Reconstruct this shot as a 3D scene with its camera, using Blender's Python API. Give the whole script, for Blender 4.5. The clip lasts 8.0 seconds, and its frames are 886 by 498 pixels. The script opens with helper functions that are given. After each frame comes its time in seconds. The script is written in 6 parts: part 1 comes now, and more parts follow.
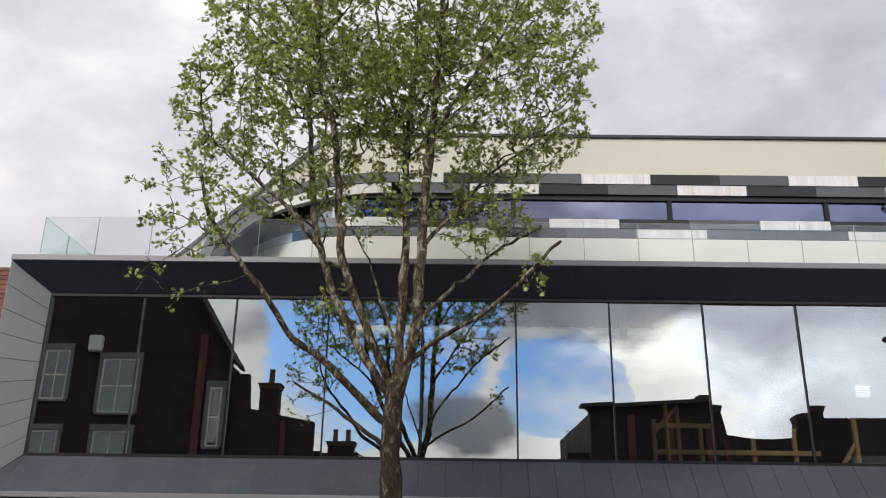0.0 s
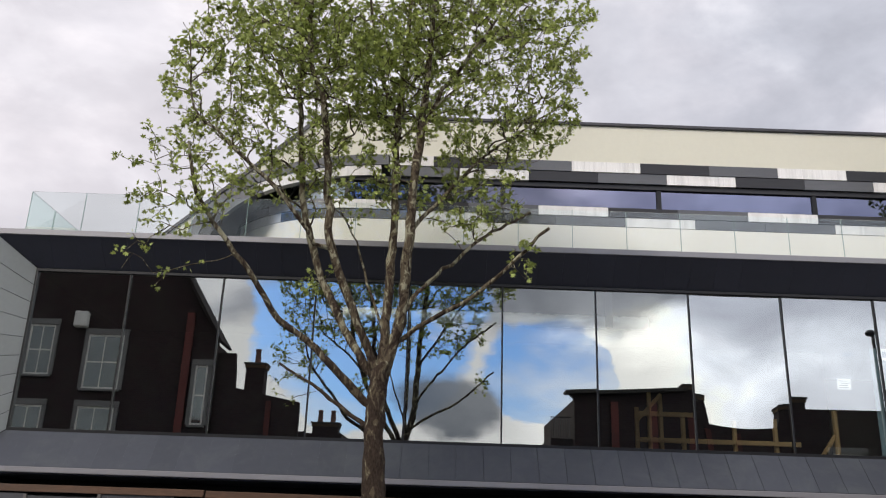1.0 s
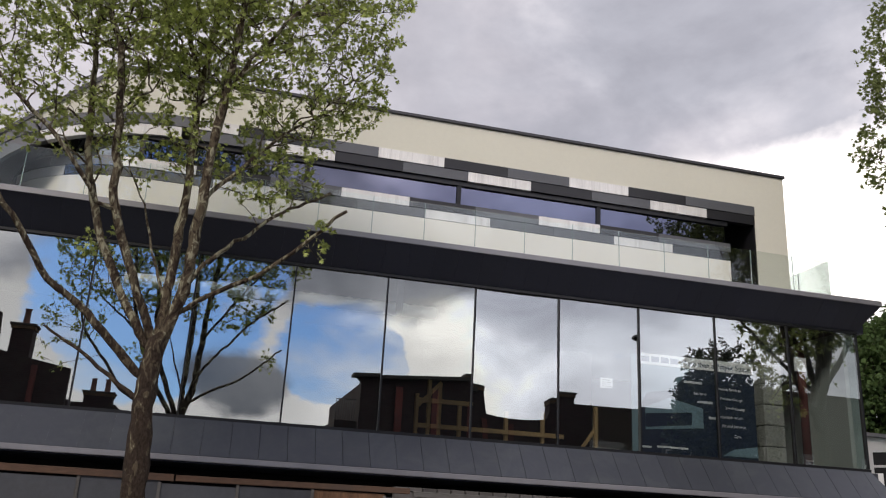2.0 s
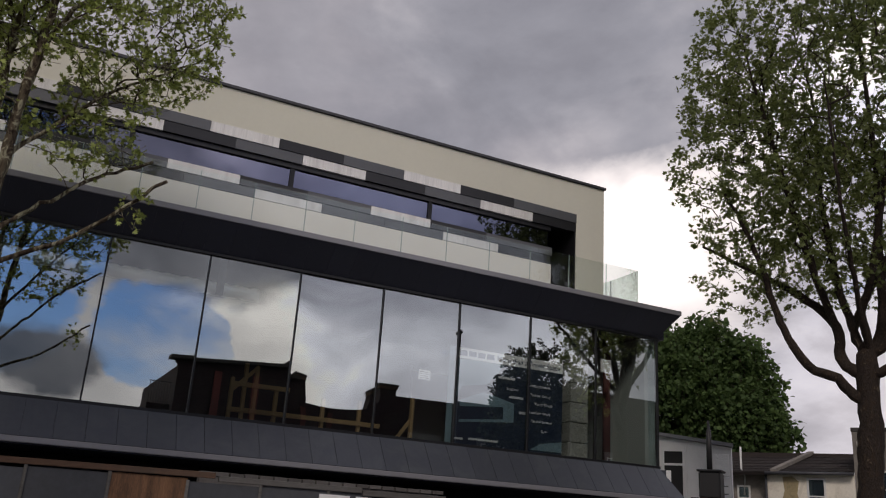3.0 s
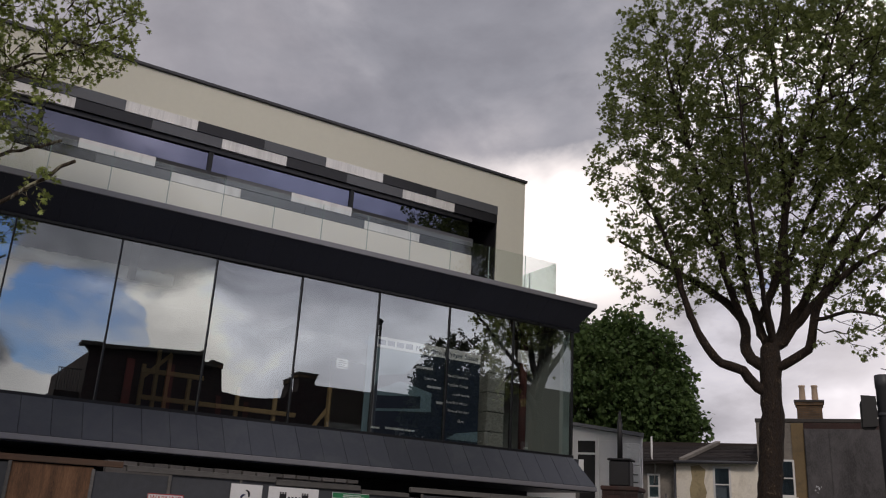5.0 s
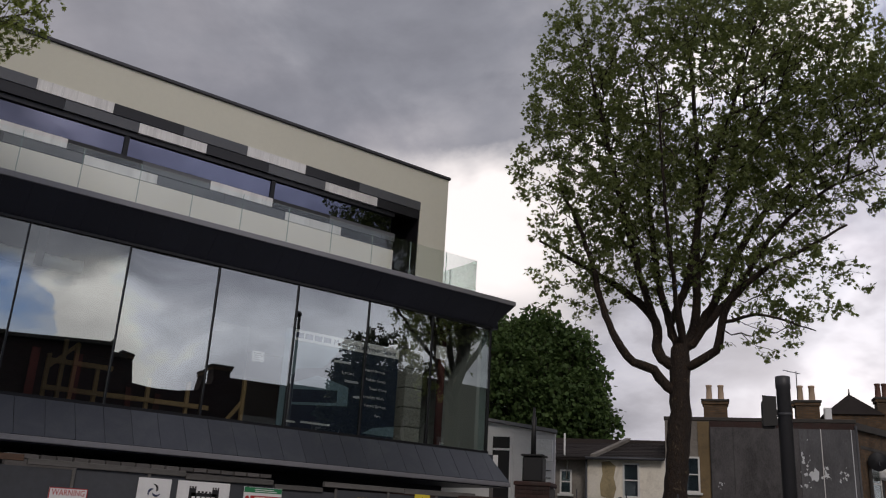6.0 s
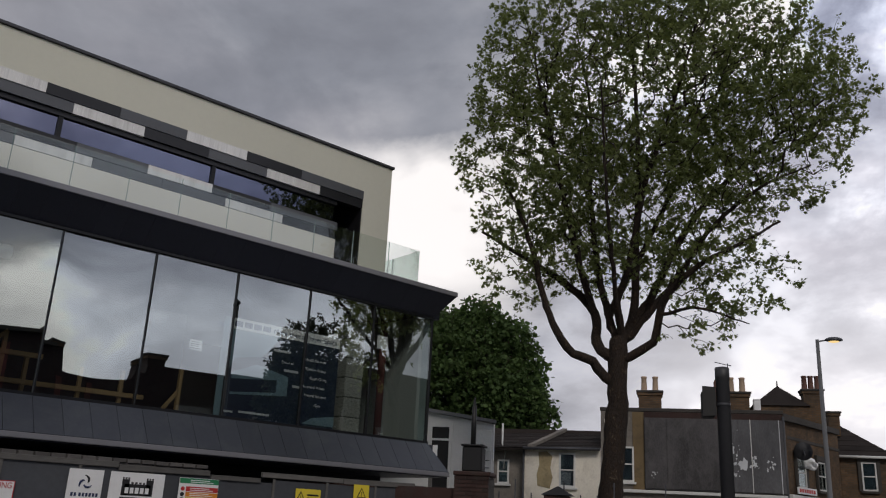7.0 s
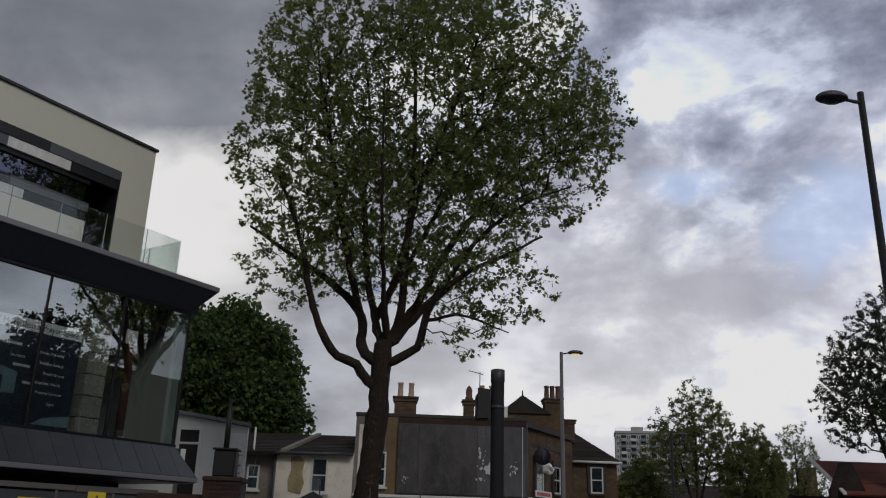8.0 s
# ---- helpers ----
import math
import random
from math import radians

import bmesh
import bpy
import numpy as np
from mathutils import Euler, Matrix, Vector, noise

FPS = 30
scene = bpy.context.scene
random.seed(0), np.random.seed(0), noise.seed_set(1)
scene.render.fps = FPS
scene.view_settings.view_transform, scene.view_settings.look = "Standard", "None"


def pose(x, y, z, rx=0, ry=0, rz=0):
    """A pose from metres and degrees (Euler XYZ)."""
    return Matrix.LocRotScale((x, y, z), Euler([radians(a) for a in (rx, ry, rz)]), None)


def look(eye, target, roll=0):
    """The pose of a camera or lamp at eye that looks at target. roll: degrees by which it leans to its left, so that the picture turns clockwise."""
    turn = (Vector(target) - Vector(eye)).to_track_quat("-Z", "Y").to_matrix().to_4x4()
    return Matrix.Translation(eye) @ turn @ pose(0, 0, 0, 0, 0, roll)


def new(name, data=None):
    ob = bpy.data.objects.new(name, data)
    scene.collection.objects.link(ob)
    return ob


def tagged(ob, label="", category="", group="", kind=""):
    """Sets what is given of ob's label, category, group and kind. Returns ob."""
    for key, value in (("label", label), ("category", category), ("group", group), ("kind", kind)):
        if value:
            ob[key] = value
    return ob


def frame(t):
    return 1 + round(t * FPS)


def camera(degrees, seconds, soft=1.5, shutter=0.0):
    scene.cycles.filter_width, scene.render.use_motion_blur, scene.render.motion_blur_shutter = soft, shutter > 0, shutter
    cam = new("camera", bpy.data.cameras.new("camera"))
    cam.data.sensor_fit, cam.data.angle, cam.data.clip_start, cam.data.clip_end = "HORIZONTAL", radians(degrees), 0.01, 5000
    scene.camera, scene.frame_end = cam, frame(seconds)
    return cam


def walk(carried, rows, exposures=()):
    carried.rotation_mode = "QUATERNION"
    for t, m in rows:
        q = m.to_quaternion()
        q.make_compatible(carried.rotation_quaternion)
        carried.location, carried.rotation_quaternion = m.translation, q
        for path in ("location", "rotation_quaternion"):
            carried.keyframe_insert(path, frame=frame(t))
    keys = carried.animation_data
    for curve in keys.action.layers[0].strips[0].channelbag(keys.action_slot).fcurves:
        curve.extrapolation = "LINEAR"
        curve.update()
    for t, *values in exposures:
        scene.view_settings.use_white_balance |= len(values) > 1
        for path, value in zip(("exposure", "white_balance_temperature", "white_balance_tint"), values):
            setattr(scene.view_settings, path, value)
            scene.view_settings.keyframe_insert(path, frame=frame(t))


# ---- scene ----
cam = camera(55.1, 8.0, soft=1.15)
PATH = [
    (0, (0.153, 0.29, 1.62), (0.136, 2.173, 2.296), 0.8),
    (0.5, (0.155, 0.296, 1.625), (0.129, 2.188, 2.274), 1.2),
    (1, (0.171, 0.292, 1.633), (0.18, 2.187, 2.273), 1.9),
    (1.5, (0.191, 0.26, 1.636), (0.387, 2.148, 2.269), 2.6),
    (2, (0.29, 0.269, 1.641), (0.755, 2.113, 2.26), 3.1),
    (2.2, (0.329, 0.271, 1.639), (0.885, 2.09, 2.258), 3.4),
    (3.5, (0.516, 0.221, 1.56), (1.433, 1.886, 2.181), 3.8),
    (4, (0.553, 0.216, 1.558), (1.511, 1.86, 2.174), 3.8),
    (5.3, (0.525, 0.215, 1.585), (1.527, 1.834, 2.195), 3.1),
    (5.5, (0.528, 0.209, 1.584), (1.566, 1.805, 2.197), 3.3),
    (6, (0.546, 0.213, 1.585), (1.681, 1.742, 2.197), 3.4),
    (6.5, (0.555, 0.227, 1.579), (1.737, 1.721, 2.188), 3.2),
    (7, (0.537, 0.292, 1.581), (1.785, 1.736, 2.18), 3.0),
    (7.5, (0.639, 0.495, 1.571), (2.077, 1.747, 2.177), 1.7),
    (8, (0.748, 0.689, 1.581), (2.348, 1.709, 2.214), 1.8),
]

# the picture darkens as the bright clouds come into view
EXPO = [(0.0, 0.53, 6750, 13), (1.0, 0.55, 6750, 13), (1.5, 0.53, 6760, 14), (2.0, 0.26, 6800, 16), (2.2, 0.06, 6850, 17), (3.3, -0.54, 6850, 18), (4.2, -0.50, 6850, 18), (5.5, -0.54, 6800, 17), (6.0, -0.68, 6700, 16), (6.5, -0.76, 6600, 14), (7.0, -0.72, 6550, 13), (7.5, -0.88, 6450, 12), (8.0, -1.10, 6420, 11)]
walk(cam, [(t, look(eye, target, roll)) for t, eye, target, roll in PATH], EXPO)

# ---- light: a broken overcast sky with a soft, hazy sun behind the clouds ----
SUN_FROM = Vector((-0.45, -0.72, 0.62)).normalized()
world = bpy.data.worlds.new("sky")
scene.world = world
world.use_nodes = True


class Nodes:
    """Short hand for a node tree."""

    def __init__(self, tree):
        self.t = tree
        self.t.nodes.clear()

    def add(self, kind, inputs=(), **props):
        n = self.t.nodes.new(kind)
        for k, v in props.items():
            if k == "operation":
                n.operation = v
            elif k == "data_type":
                n.data_type = v
            elif k == "blend_type":
                n.blend_type = v
            elif k == "noise_dimensions":
                n.noise_dimensions = v
            elif k == "distance_metric":
                n.distance = v
            elif k == "feature":
                n.feature = v
            elif k == "wave_type":
                n.wave_type = v
            elif k == "bands_direction":
                n.bands_direction = v
            elif k == "sky_type":
                n.sky_type = v
        for key, value in dict(inputs).items():
            if isinstance(value, bpy.types.NodeSocket):
                self.t.links.new(value, n.inputs[key])
            else:
                n.inputs[key].default_value = value
        return n

    def ramp(self, fac, stops):
        n = self.t.nodes.new("ShaderNodeValToRGB")
        self.t.links.new(fac, n.inputs[0])
        el = n.color_ramp.elements
        while len(el) < len(stops):
            el.new(0.5)
        for e, (p, c) in zip(el, stops):
            e.position = p
            e.color = (c, c, c, 1) if isinstance(c, (int, float)) else (*c, 1)
        return n.outputs[0]

    def math(self, op, a, b=0.0):
        return self.add("ShaderNodeMath", {0: a, 1: b}, operation=op).outputs[0]

    def mix(self, fac, a, b, blend="MIX"):
        n = self.add("ShaderNodeMix", {0: fac, 6: a, 7: b}, data_type="RGBA", blend_type=blend)
        return n.outputs[2]


w = Nodes(world.node_tree)
sky = w.add("ShaderNodeTexSky", sky_type="NISHITA")
sky.sun_disc = False
sky.sun_elevation = math.asin(SUN_FROM.z)
sky.sun_rotation = math.atan2(SUN_FROM.x, SUN_FROM.y)
direction = w.add("ShaderNodeTexCoord").outputs["Generated"]
xyz = w.add("ShaderNodeSeparateXYZ", {0: direction})
where = w.add("ShaderNodeVectorMath", {0: direction, 1: (1.0, 1.0, 1.9)}, operation="MULTIPLY").outputs[0]
where = w.add("ShaderNodeVectorMath", {0: where, 1: (4.3, 1.7, 0.4)}, operation="ADD").outputs[0]
cover = w.add("ShaderNodeTexNoise", {"Vector": where, "Scale": 2.1, "Detail": 9.0, "Roughness": 0.58}).outputs[0]
shade = w.add("ShaderNodeTexNoise", {"Vector": where, "Scale": 2.8, "Detail": 9.0, "Roughness": 0.53, "Distortion": 0.25}).outputs[0]
puff = w.add("ShaderNodeTexNoise", {"Vector": w.add("ShaderNodeVectorMath", {0: direction, 1: (1.0, 1.0, 1.7)}, operation="MULTIPLY").outputs[0], "Scale": 5.5, "Detail": 10.0, "Roughness": 0.56, "Distortion": 0.2}).outputs[0]
height = w.math("MAXIMUM", xyz.outputs[2], 0.0)
clouds = w.ramp(shade, [(0.34, (0.165, 0.182, 0.235)), (0.44, (0.275, 0.298, 0.36)), (0.52, (0.44, 0.458, 0.52)), (0.60, (0.68, 0.68, 0.73)), (0.70, (1.0, 0.99, 0.99))])


def towards(vector, lo, hi, ragged=0.0):
    """How near the view of the sky is to a direction, with a ragged edge."""
    d = w.add("ShaderNodeVectorMath", {0: direction, 1: Vector(vector).normalized()}, operation="DOT_PRODUCT").outputs["Value"]
    if ragged:
        d = w.math("ADD", d, w.math("MULTIPLY", w.math("SUBTRACT", shade, 0.5), ragged))
    return w.ramp(d, [(lo, 0.0), (hi, 1.0)])


def bank(vector, inner, outer, flat=1.7, ragged=0.06):
    """A flat patch of sky round a direction, its edge torn by the finer cloud."""
    d = w.add("ShaderNodeVectorMath", {0: direction, 1: Vector(vector).normalized()}, operation="SUBTRACT").outputs[0]
    d = w.add("ShaderNodeVectorMath", {0: d, 1: (1.0, 1.0, flat)}, operation="MULTIPLY").outputs[0]
    d = w.add("ShaderNodeVectorMath", {0: d}, operation="LENGTH").outputs["Value"]
    return w.ramp(w.math("ADD", d, w.math("MULTIPLY", w.math("SUBTRACT", puff, 0.5), ragged)), [(inner, 1.0), (outer, 0.0)])


def brighter(col, mask, gain):
    return w.mix(1.0, col, w.mix(mask, (1, 1, 1, 1), (gain, gain, gain, 1)), "MULTIPLY")


clouds = w.mix(1.0, clouds, w.ramp(puff, [(0.36, (0.64, 0.64, 0.68)), (0.48, (0.92, 0.92, 0.94)), (0.56, (1.25, 1.25, 1.23)), (0.66, (1.45, 1.44, 1.41))]), "MULTIPLY")
# clouds are paler low down, bright where they thin out, and brighter still on the hidden sun's side
low = w.ramp(height, [(0.05, 1.0), (0.36, 0.0)])
clouds = w.mix(w.math("MULTIPLY", low, 0.30), clouds, (0.78, 0.78, 0.80, 1))
clouds = w.mix(w.math("MULTIPLY", towards((-0.28, 1.0, 0.50), 0.84, 0.96, 0.1), 0.66), clouds, (0.60, 0.595, 0.635, 1))
clouds = w.mix(w.math("MULTIPLY", towards((0.40, 0.77, 0.50), 0.93, 0.98, 0.06), 0.55), clouds, (0.47, 0.50, 0.56, 1))
east = towards((0.95, 0.22, 0.26), 0.84, 0.95, 0.1)
clouds = brighter(clouds, east, 3.3)
clouds = w.mix(east, clouds, w.mix(1.0, clouds, w.ramp(puff, [(0.40, (0.74, 0.74, 0.77)), (0.50, (1.0, 1.0, 1.0)), (0.57, (1.35, 1.34, 1.31))]), "MULTIPLY"))
clouds = brighter(clouds, towards((0.37, -0.90, 0.20), 0.955, 0.982, 0.06), 2.8)
clouds = w.mix(w.math("MULTIPLY", towards((0.84, 0.45, 0.26), 0.955, 0.985, 0.06), 0.4), clouds, (0.80, 0.795, 0.80, 1))
clouds = w.mix(w.math("MULTIPLY", w.math("MULTIPLY", east, w.ramp(height, [(0.14, 1.0), (0.36, 0.0)])), 0.62), clouds, (1.28, 1.27, 1.29, 1))
clouds = w.mix(1.0, clouds, (1.65, 1.64, 1.62, 1), "DARKEN")
# a bright break under the edge of the dark bank
edge = w.math("ADD", xyz.outputs[2], w.math("MULTIPLY", w.math("SUBTRACT", puff, 0.5), 0.20))
tilted = w.math("SUBTRACT", edge, w.math("MULTIPLY", w.math("SUBTRACT", xyz.outputs[0], 0.56), 0.36))
under = w.ramp(tilted, [(0.372, 1.0), (0.428, 0.0)])
clouds = w.mix(w.math("MULTIPLY", w.math("MULTIPLY", towards((0.62, 0.70, 0.34), 0.983, 0.996, 0.03), under), 0.92), clouds, (1.75, 1.72, 1.68, 1))
# white heaps low in the south
heaps = w.math("MULTIPLY", towards((-0.02, -1.0, 0.17), 0.93, 0.97, 0.04), w.ramp(edge, [(0.205, 1.0), (0.235, 0.0)]))
clouds = w.mix(w.math("MULTIPLY", heaps, 0.75), clouds, (0.92, 0.92, 0.94, 1))
blue = w.mix(1.0, sky.outputs[0], (0.046, 0.078, 0.130, 1), "MULTIPLY")
breaks = w.math("ADD", w.math("MULTIPLY", towards((0.134, -0.975, 0.180), 0.9960, 0.9987), 0.26), w.math("MULTIPLY", towards((-0.08, -0.96, 0.265), 0.982, 0.992), 0.24))
gap = w.ramp(w.math("SUBTRACT", cover, breaks), [(0.280, 0.0), (0.318, 1.0)])
gap = w.math("MAXIMUM", gap, w.ramp(puff, [(0.44, 0.05), (0.60, 0.62)]))
air = w.mix(gap, blue, clouds)
# thin blue rents in the bright east
rent = w.math("ADD", bank((0.893, 0.243, 0.379), 0.02, 0.055, 2.4, 0.25), bank((0.936, 0.106, 0.335), 0.03, 0.075, 1.4, 0.30))
air = w.mix(w.math("MULTIPLY", w.math("MINIMUM", rent, 1.0), 0.6), air, (1.05, 1.32, 1.85, 1))
# two dark banks of cloud low in the south, with a pale streak under them
grey = w.ramp(puff, [(0.34, (0.13, 0.145, 0.18)), (0.55, (0.27, 0.285, 0.33)), (0.68, (0.55, 0.55, 0.56))])


air = w.mix(w.math("MULTIPLY", bank((0.026, -0.989, 0.147), 0.034, 0.056, 1.7, 0.17), 0.95), air, grey)
air = w.mix(w.math("MULTIPLY", bank((0.19, -0.945, 0.275), 0.075, 0.11, 1.9, 0.15), 0.85), air, grey)
out = w.add("ShaderNodeOutputWorld")
w.t.links.new(w.add("ShaderNodeBackground", {0: air, 1: 1.0}).outputs[0], out.inputs[0])

sun = new("sun", bpy.data.lights.new("sun", "SUN"))
sun.data.energy, sun.data.angle, sun.data.color = 1.5, radians(14), (1.0, 0.95, 0.87)
sun.matrix_world = look(SUN_FROM * 60, (0, 0, 0))

# ---- materials ----


def material(name, colour, rough=0.7, metal=0.0, grain=6.0, vary=0.18, bump=0.0, bump_scale=60.0, spec=0.5, stains=0.0, stain_colour=(0.05, 0.05, 0.045), pieces=0.0, stretch=(1, 1, 1), coat=0.0):
    """A surface with broad and fine variation, optional stains and relief, and a shade of its own for each piece."""
    m = bpy.data.materials.new(name)
    m.use_nodes = True
    n = Nodes(m.node_tree)
    where = n.add("ShaderNodeVectorMath", {0: n.add("ShaderNodeTexCoord").outputs["Object"], 1: stretch}, operation="MULTIPLY").outputs[0]
    broad = n.add("ShaderNodeTexNoise", {"Vector": where, "Scale": grain * 0.15, "Detail": 4.0}).outputs[0]
    fine = n.add("ShaderNodeTexNoise", {"Vector": where, "Scale": grain * 4, "Detail": 6.0, "Roughness": 0.65}).outputs[0]
    both = n.math("ADD", n.math("MULTIPLY", broad, 0.55), n.math("MULTIPLY", fine, 0.45))
    lo, hi = [c * (1 - vary) for c in colour], [min(1, c * (1 + vary)) for c in colour]
    col = n.ramp(both, [(0.32, lo), (0.68, hi)])
    if pieces:
        rnd = n.add("ShaderNodeObjectInfo").outputs["Random"]
        k = n.math("ADD", n.math("MULTIPLY", rnd, 2 * pieces), 1 - pieces)
        col = n.mix(1.0, col, n.add("ShaderNodeCombineXYZ", {0: k, 1: k, 2: k}).outputs[0], "MULTIPLY")
    if stains:
        s = n.add("ShaderNodeTexNoise", {"Vector": where, "Scale": grain * 0.4, "Detail": 8.0, "Roughness": 0.7, "Distortion": 0.6}).outputs[0]
        col = n.mix(n.math("MULTIPLY", n.ramp(s, [(0.48, 0.0), (0.66, 1.0)]), stains), col, (*stain_colour, 1))
    p = n.add("ShaderNodeBsdfPrincipled", {"Base Color": col, "Metallic": metal, "Specular IOR Level": spec, "Coat Weight": coat})
    n.t.links.new(n.math("ADD", n.math("MULTIPLY", fine, 0.18), rough - 0.09), p.inputs["Roughness"])
    if bump:
        h = n.add("ShaderNodeTexNoise", {"Vector": where, "Scale": bump_scale, "Detail": 5.0}).outputs[0]
        n.t.links.new(n.add("ShaderNodeBump", {"Strength": bump, "Distance": 0.02, "Height": h}).outputs[0], p.inputs["Normal"])
    n.t.links.new(p.outputs[0], n.add("ShaderNodeOutputMaterial").inputs[0])
    return m


def glass_material(name, tint, mirror, rough=0.0, edge=0.8, sheen=(0.93, 0.985, 0.955)):
    """Coated window glass: part mirror, part clear, with more gloss at a grazing angle."""
    m = bpy.data.materials.new(name)
    m.use_nodes = True
    n = Nodes(m.node_tree)
    f = n.math("ADD", n.math("MULTIPLY", n.add("ShaderNodeFresnel", {"IOR": 1.5}).outputs[0], edge), mirror)
    f = n.math("MINIMUM", f, 1.0)
    clear = n.add("ShaderNodeBsdfTransparent", {0: (*tint, 1)})
    gloss = n.add("ShaderNodeBsdfGlossy", {0: (*sheen, 1), "Roughness": rough})
    mixed = n.add("ShaderNodeMixShader", {0: f, 1: clear.outputs[0], 2: gloss.outputs[0]})
    n.t.links.new(mixed.outputs[0], n.add("ShaderNodeOutputMaterial").inputs[0])
    return m


def leaf_material(name, light, dark, through_colour, through_part, gloss=0.35):
    m = bpy.data.materials.new(name)
    m.use_nodes = True
    n = Nodes(m.node_tree)
    r = n.add("ShaderNodeNewGeometry").outputs["Random Per Island"]
    big = n.add("ShaderNodeTexNoise", {"Vector": n.add("ShaderNodeTexCoord").outputs["Object"], "Scale": 0.7, "Detail": 3.0}).outputs[0]
    k = n.math("ADD", n.math("MULTIPLY", r, 0.6), n.math("MULTIPLY", big, 0.4))
    col = n.ramp(k, [(0.15, dark), (0.8, light)])
    p = n.add("ShaderNodeBsdfPrincipled", {"Base Color": col, "Roughness": 0.55, "Specular IOR Level": gloss})
    t = n.add("ShaderNodeBsdfTranslucent", {0: n.mix(0.5, col, (*through_colour, 1))})
    mixed = n.add("ShaderNodeMixShader", {0: through_part, 1: p.outputs[0], 2: t.outputs[0]})
    n.t.links.new(mixed.outputs[0], n.add("ShaderNodeOutputMaterial").inputs[0])
    return m


def bark_material(name, dark, pale, amount, peel=0.0):
    """Plane bark: flaking plates, and pale patches where it has peeled, more of them high up."""
    m = bpy.data.materials.new(name)
    m.use_nodes = True
    n = Nodes(m.node_tree)
    where = n.add("ShaderNodeVectorMath", {0: n.add("ShaderNodeTexCoord").outputs["Object"], 1: (1, 1, 0.45)}, operation="MULTIPLY").outputs[0]
    flake = n.add("ShaderNodeTexNoise", {"Vector": where, "Scale": 11.0, "Detail": 5.0, "Roughness": 0.62, "Distortion": 1.0}).outputs[0]
    up = n.add("ShaderNodeSeparateXYZ", {0: n.add("ShaderNodeTexCoord").outputs["Object"]}).outputs[2]
    shed = n.math("MULTIPLY", n.ramp(n.math("MULTIPLY", up, 0.1), [(0.25, 0.0), (0.46, 1.0)]), peel)
    fine = n.add("ShaderNodeTexNoise", {"Vector": where, "Scale": 45.0, "Detail": 5.0}).outputs[0]
    base = n.ramp(fine, [(0.3, [c * 0.55 for c in dark]), (0.7, [c * 1.4 for c in dark])])
    flaked = n.math("ADD", flake, shed)
    col = n.mix(n.ramp(flaked, [(amount - 0.11, 0.0), (amount - 0.05, 0.75)]), base, [c * k for c, k in zip(pale, (0.42, 0.36, 0.34))] + [1])
    col = n.mix(n.ramp(flaked, [(amount, 0.0), (amount + 0.05, 1.0)]), col, (*pale, 1))
    p = n.add("ShaderNodeBsdfPrincipled", {"Base Color": col, "Roughness": 0.9, "Specular IOR Level": 0.2})
    n.t.links.new(n.add("ShaderNodeBump", {"Strength": 1.0, "Distance": 0.05, "Height": n.math("ADD", flake, n.math("MULTIPLY", fine, 0.5))}).outputs[0], p.inputs["Normal"])
    n.t.links.new(p.outputs[0], n.add("ShaderNodeOutputMaterial").inputs[0])
    return m


ZINC = material("zinc cladding", (0.064, 0.071, 0.089), 0.36, 0.30, 3.0, 0.10, pieces=0.07, stains=0.12, stain_colour=(0.20, 0.23, 0.22))
LINING = material("pale grey lining", (0.52, 0.53, 0.57), 0.5, 0.1, 3.0, 0.06)
ZINC_SIDE = material("pale zinc cladding", (0.34, 0.37, 0.37), 0.5, 0.2, 3.0, 0.08, pieces=0.04)
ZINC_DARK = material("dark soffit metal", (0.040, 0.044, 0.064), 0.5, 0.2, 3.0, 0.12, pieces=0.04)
EDGE = material("grey metal edge", (0.26, 0.26, 0.28), 0.45, 0.3, 4.0, 0.08)
CREAM = material("cream render", (0.71, 0.70, 0.595), 0.75, 0.0, 3.0, 0.035, 0.06, 220.0, stains=0.05, stain_colour=(0.55, 0.52, 0.46))
PANEL_PALE = material("pale gloss panel", (0.86, 0.83, 0.74), 0.16, 0.0, 3.0, 0.04, spec=0.6, coat=0.5)
SILVER = material("pale silver panel", (0.82, 0.81, 0.78), 0.25, 0.15, 5.0, 0.12, stretch=(6, 1, 0.25), stains=0.4, stain_colour=(0.46, 0.45, 0.43))
BLACK = material("black panel", (0.018, 0.018, 0.021), 0.35, 0.0, 5.0, 0.2)
GREY = material("mid grey panel", (0.115, 0.12, 0.13), 0.4, 0.2, 5.0, 0.12)
FRAME = material("black window frame", (0.012, 0.013, 0.015), 0.4, 0.3, 8.0, 0.2)
GLASS = glass_material("coated glass", (0.86, 0.95, 0.93), 0.42)
GLASS_END = glass_material("pale green end glass", (0.84, 0.94, 0.90), 0.06)
GLASS_BLUE = glass_material("blue window glass", (0.10, 0.11, 0.19), 0.20, sheen=(0.70, 0.74, 1.0))
CLEAR = glass_material("balustrade glass", (0.96, 0.985, 0.98), 0.03, edge=0.5)
GLASS_OLD = glass_material("old window glass", (0.70, 0.74, 0.76), 0.10)
GLASS_EDGE = material("green glass edge", (0.25, 0.36, 0.34), 0.2, 0.0, 6.0, 0.1)
LEAD = material("dark lead capping", (0.06, 0.06, 0.068), 0.5, 0.2, 5.0, 0.15)
# ROOM and SCREED: near-black colours imitate a dim, unlit interior
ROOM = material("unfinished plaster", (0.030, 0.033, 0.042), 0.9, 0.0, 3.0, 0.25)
PLASTER = material("pale green-grey plaster", (0.34, 0.385, 0.37), 0.85, 0.0, 3.0, 0.12, stains=0.15, stain_colour=(0.35, 0.38, 0.36))
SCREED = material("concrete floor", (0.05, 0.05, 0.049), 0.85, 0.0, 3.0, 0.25)
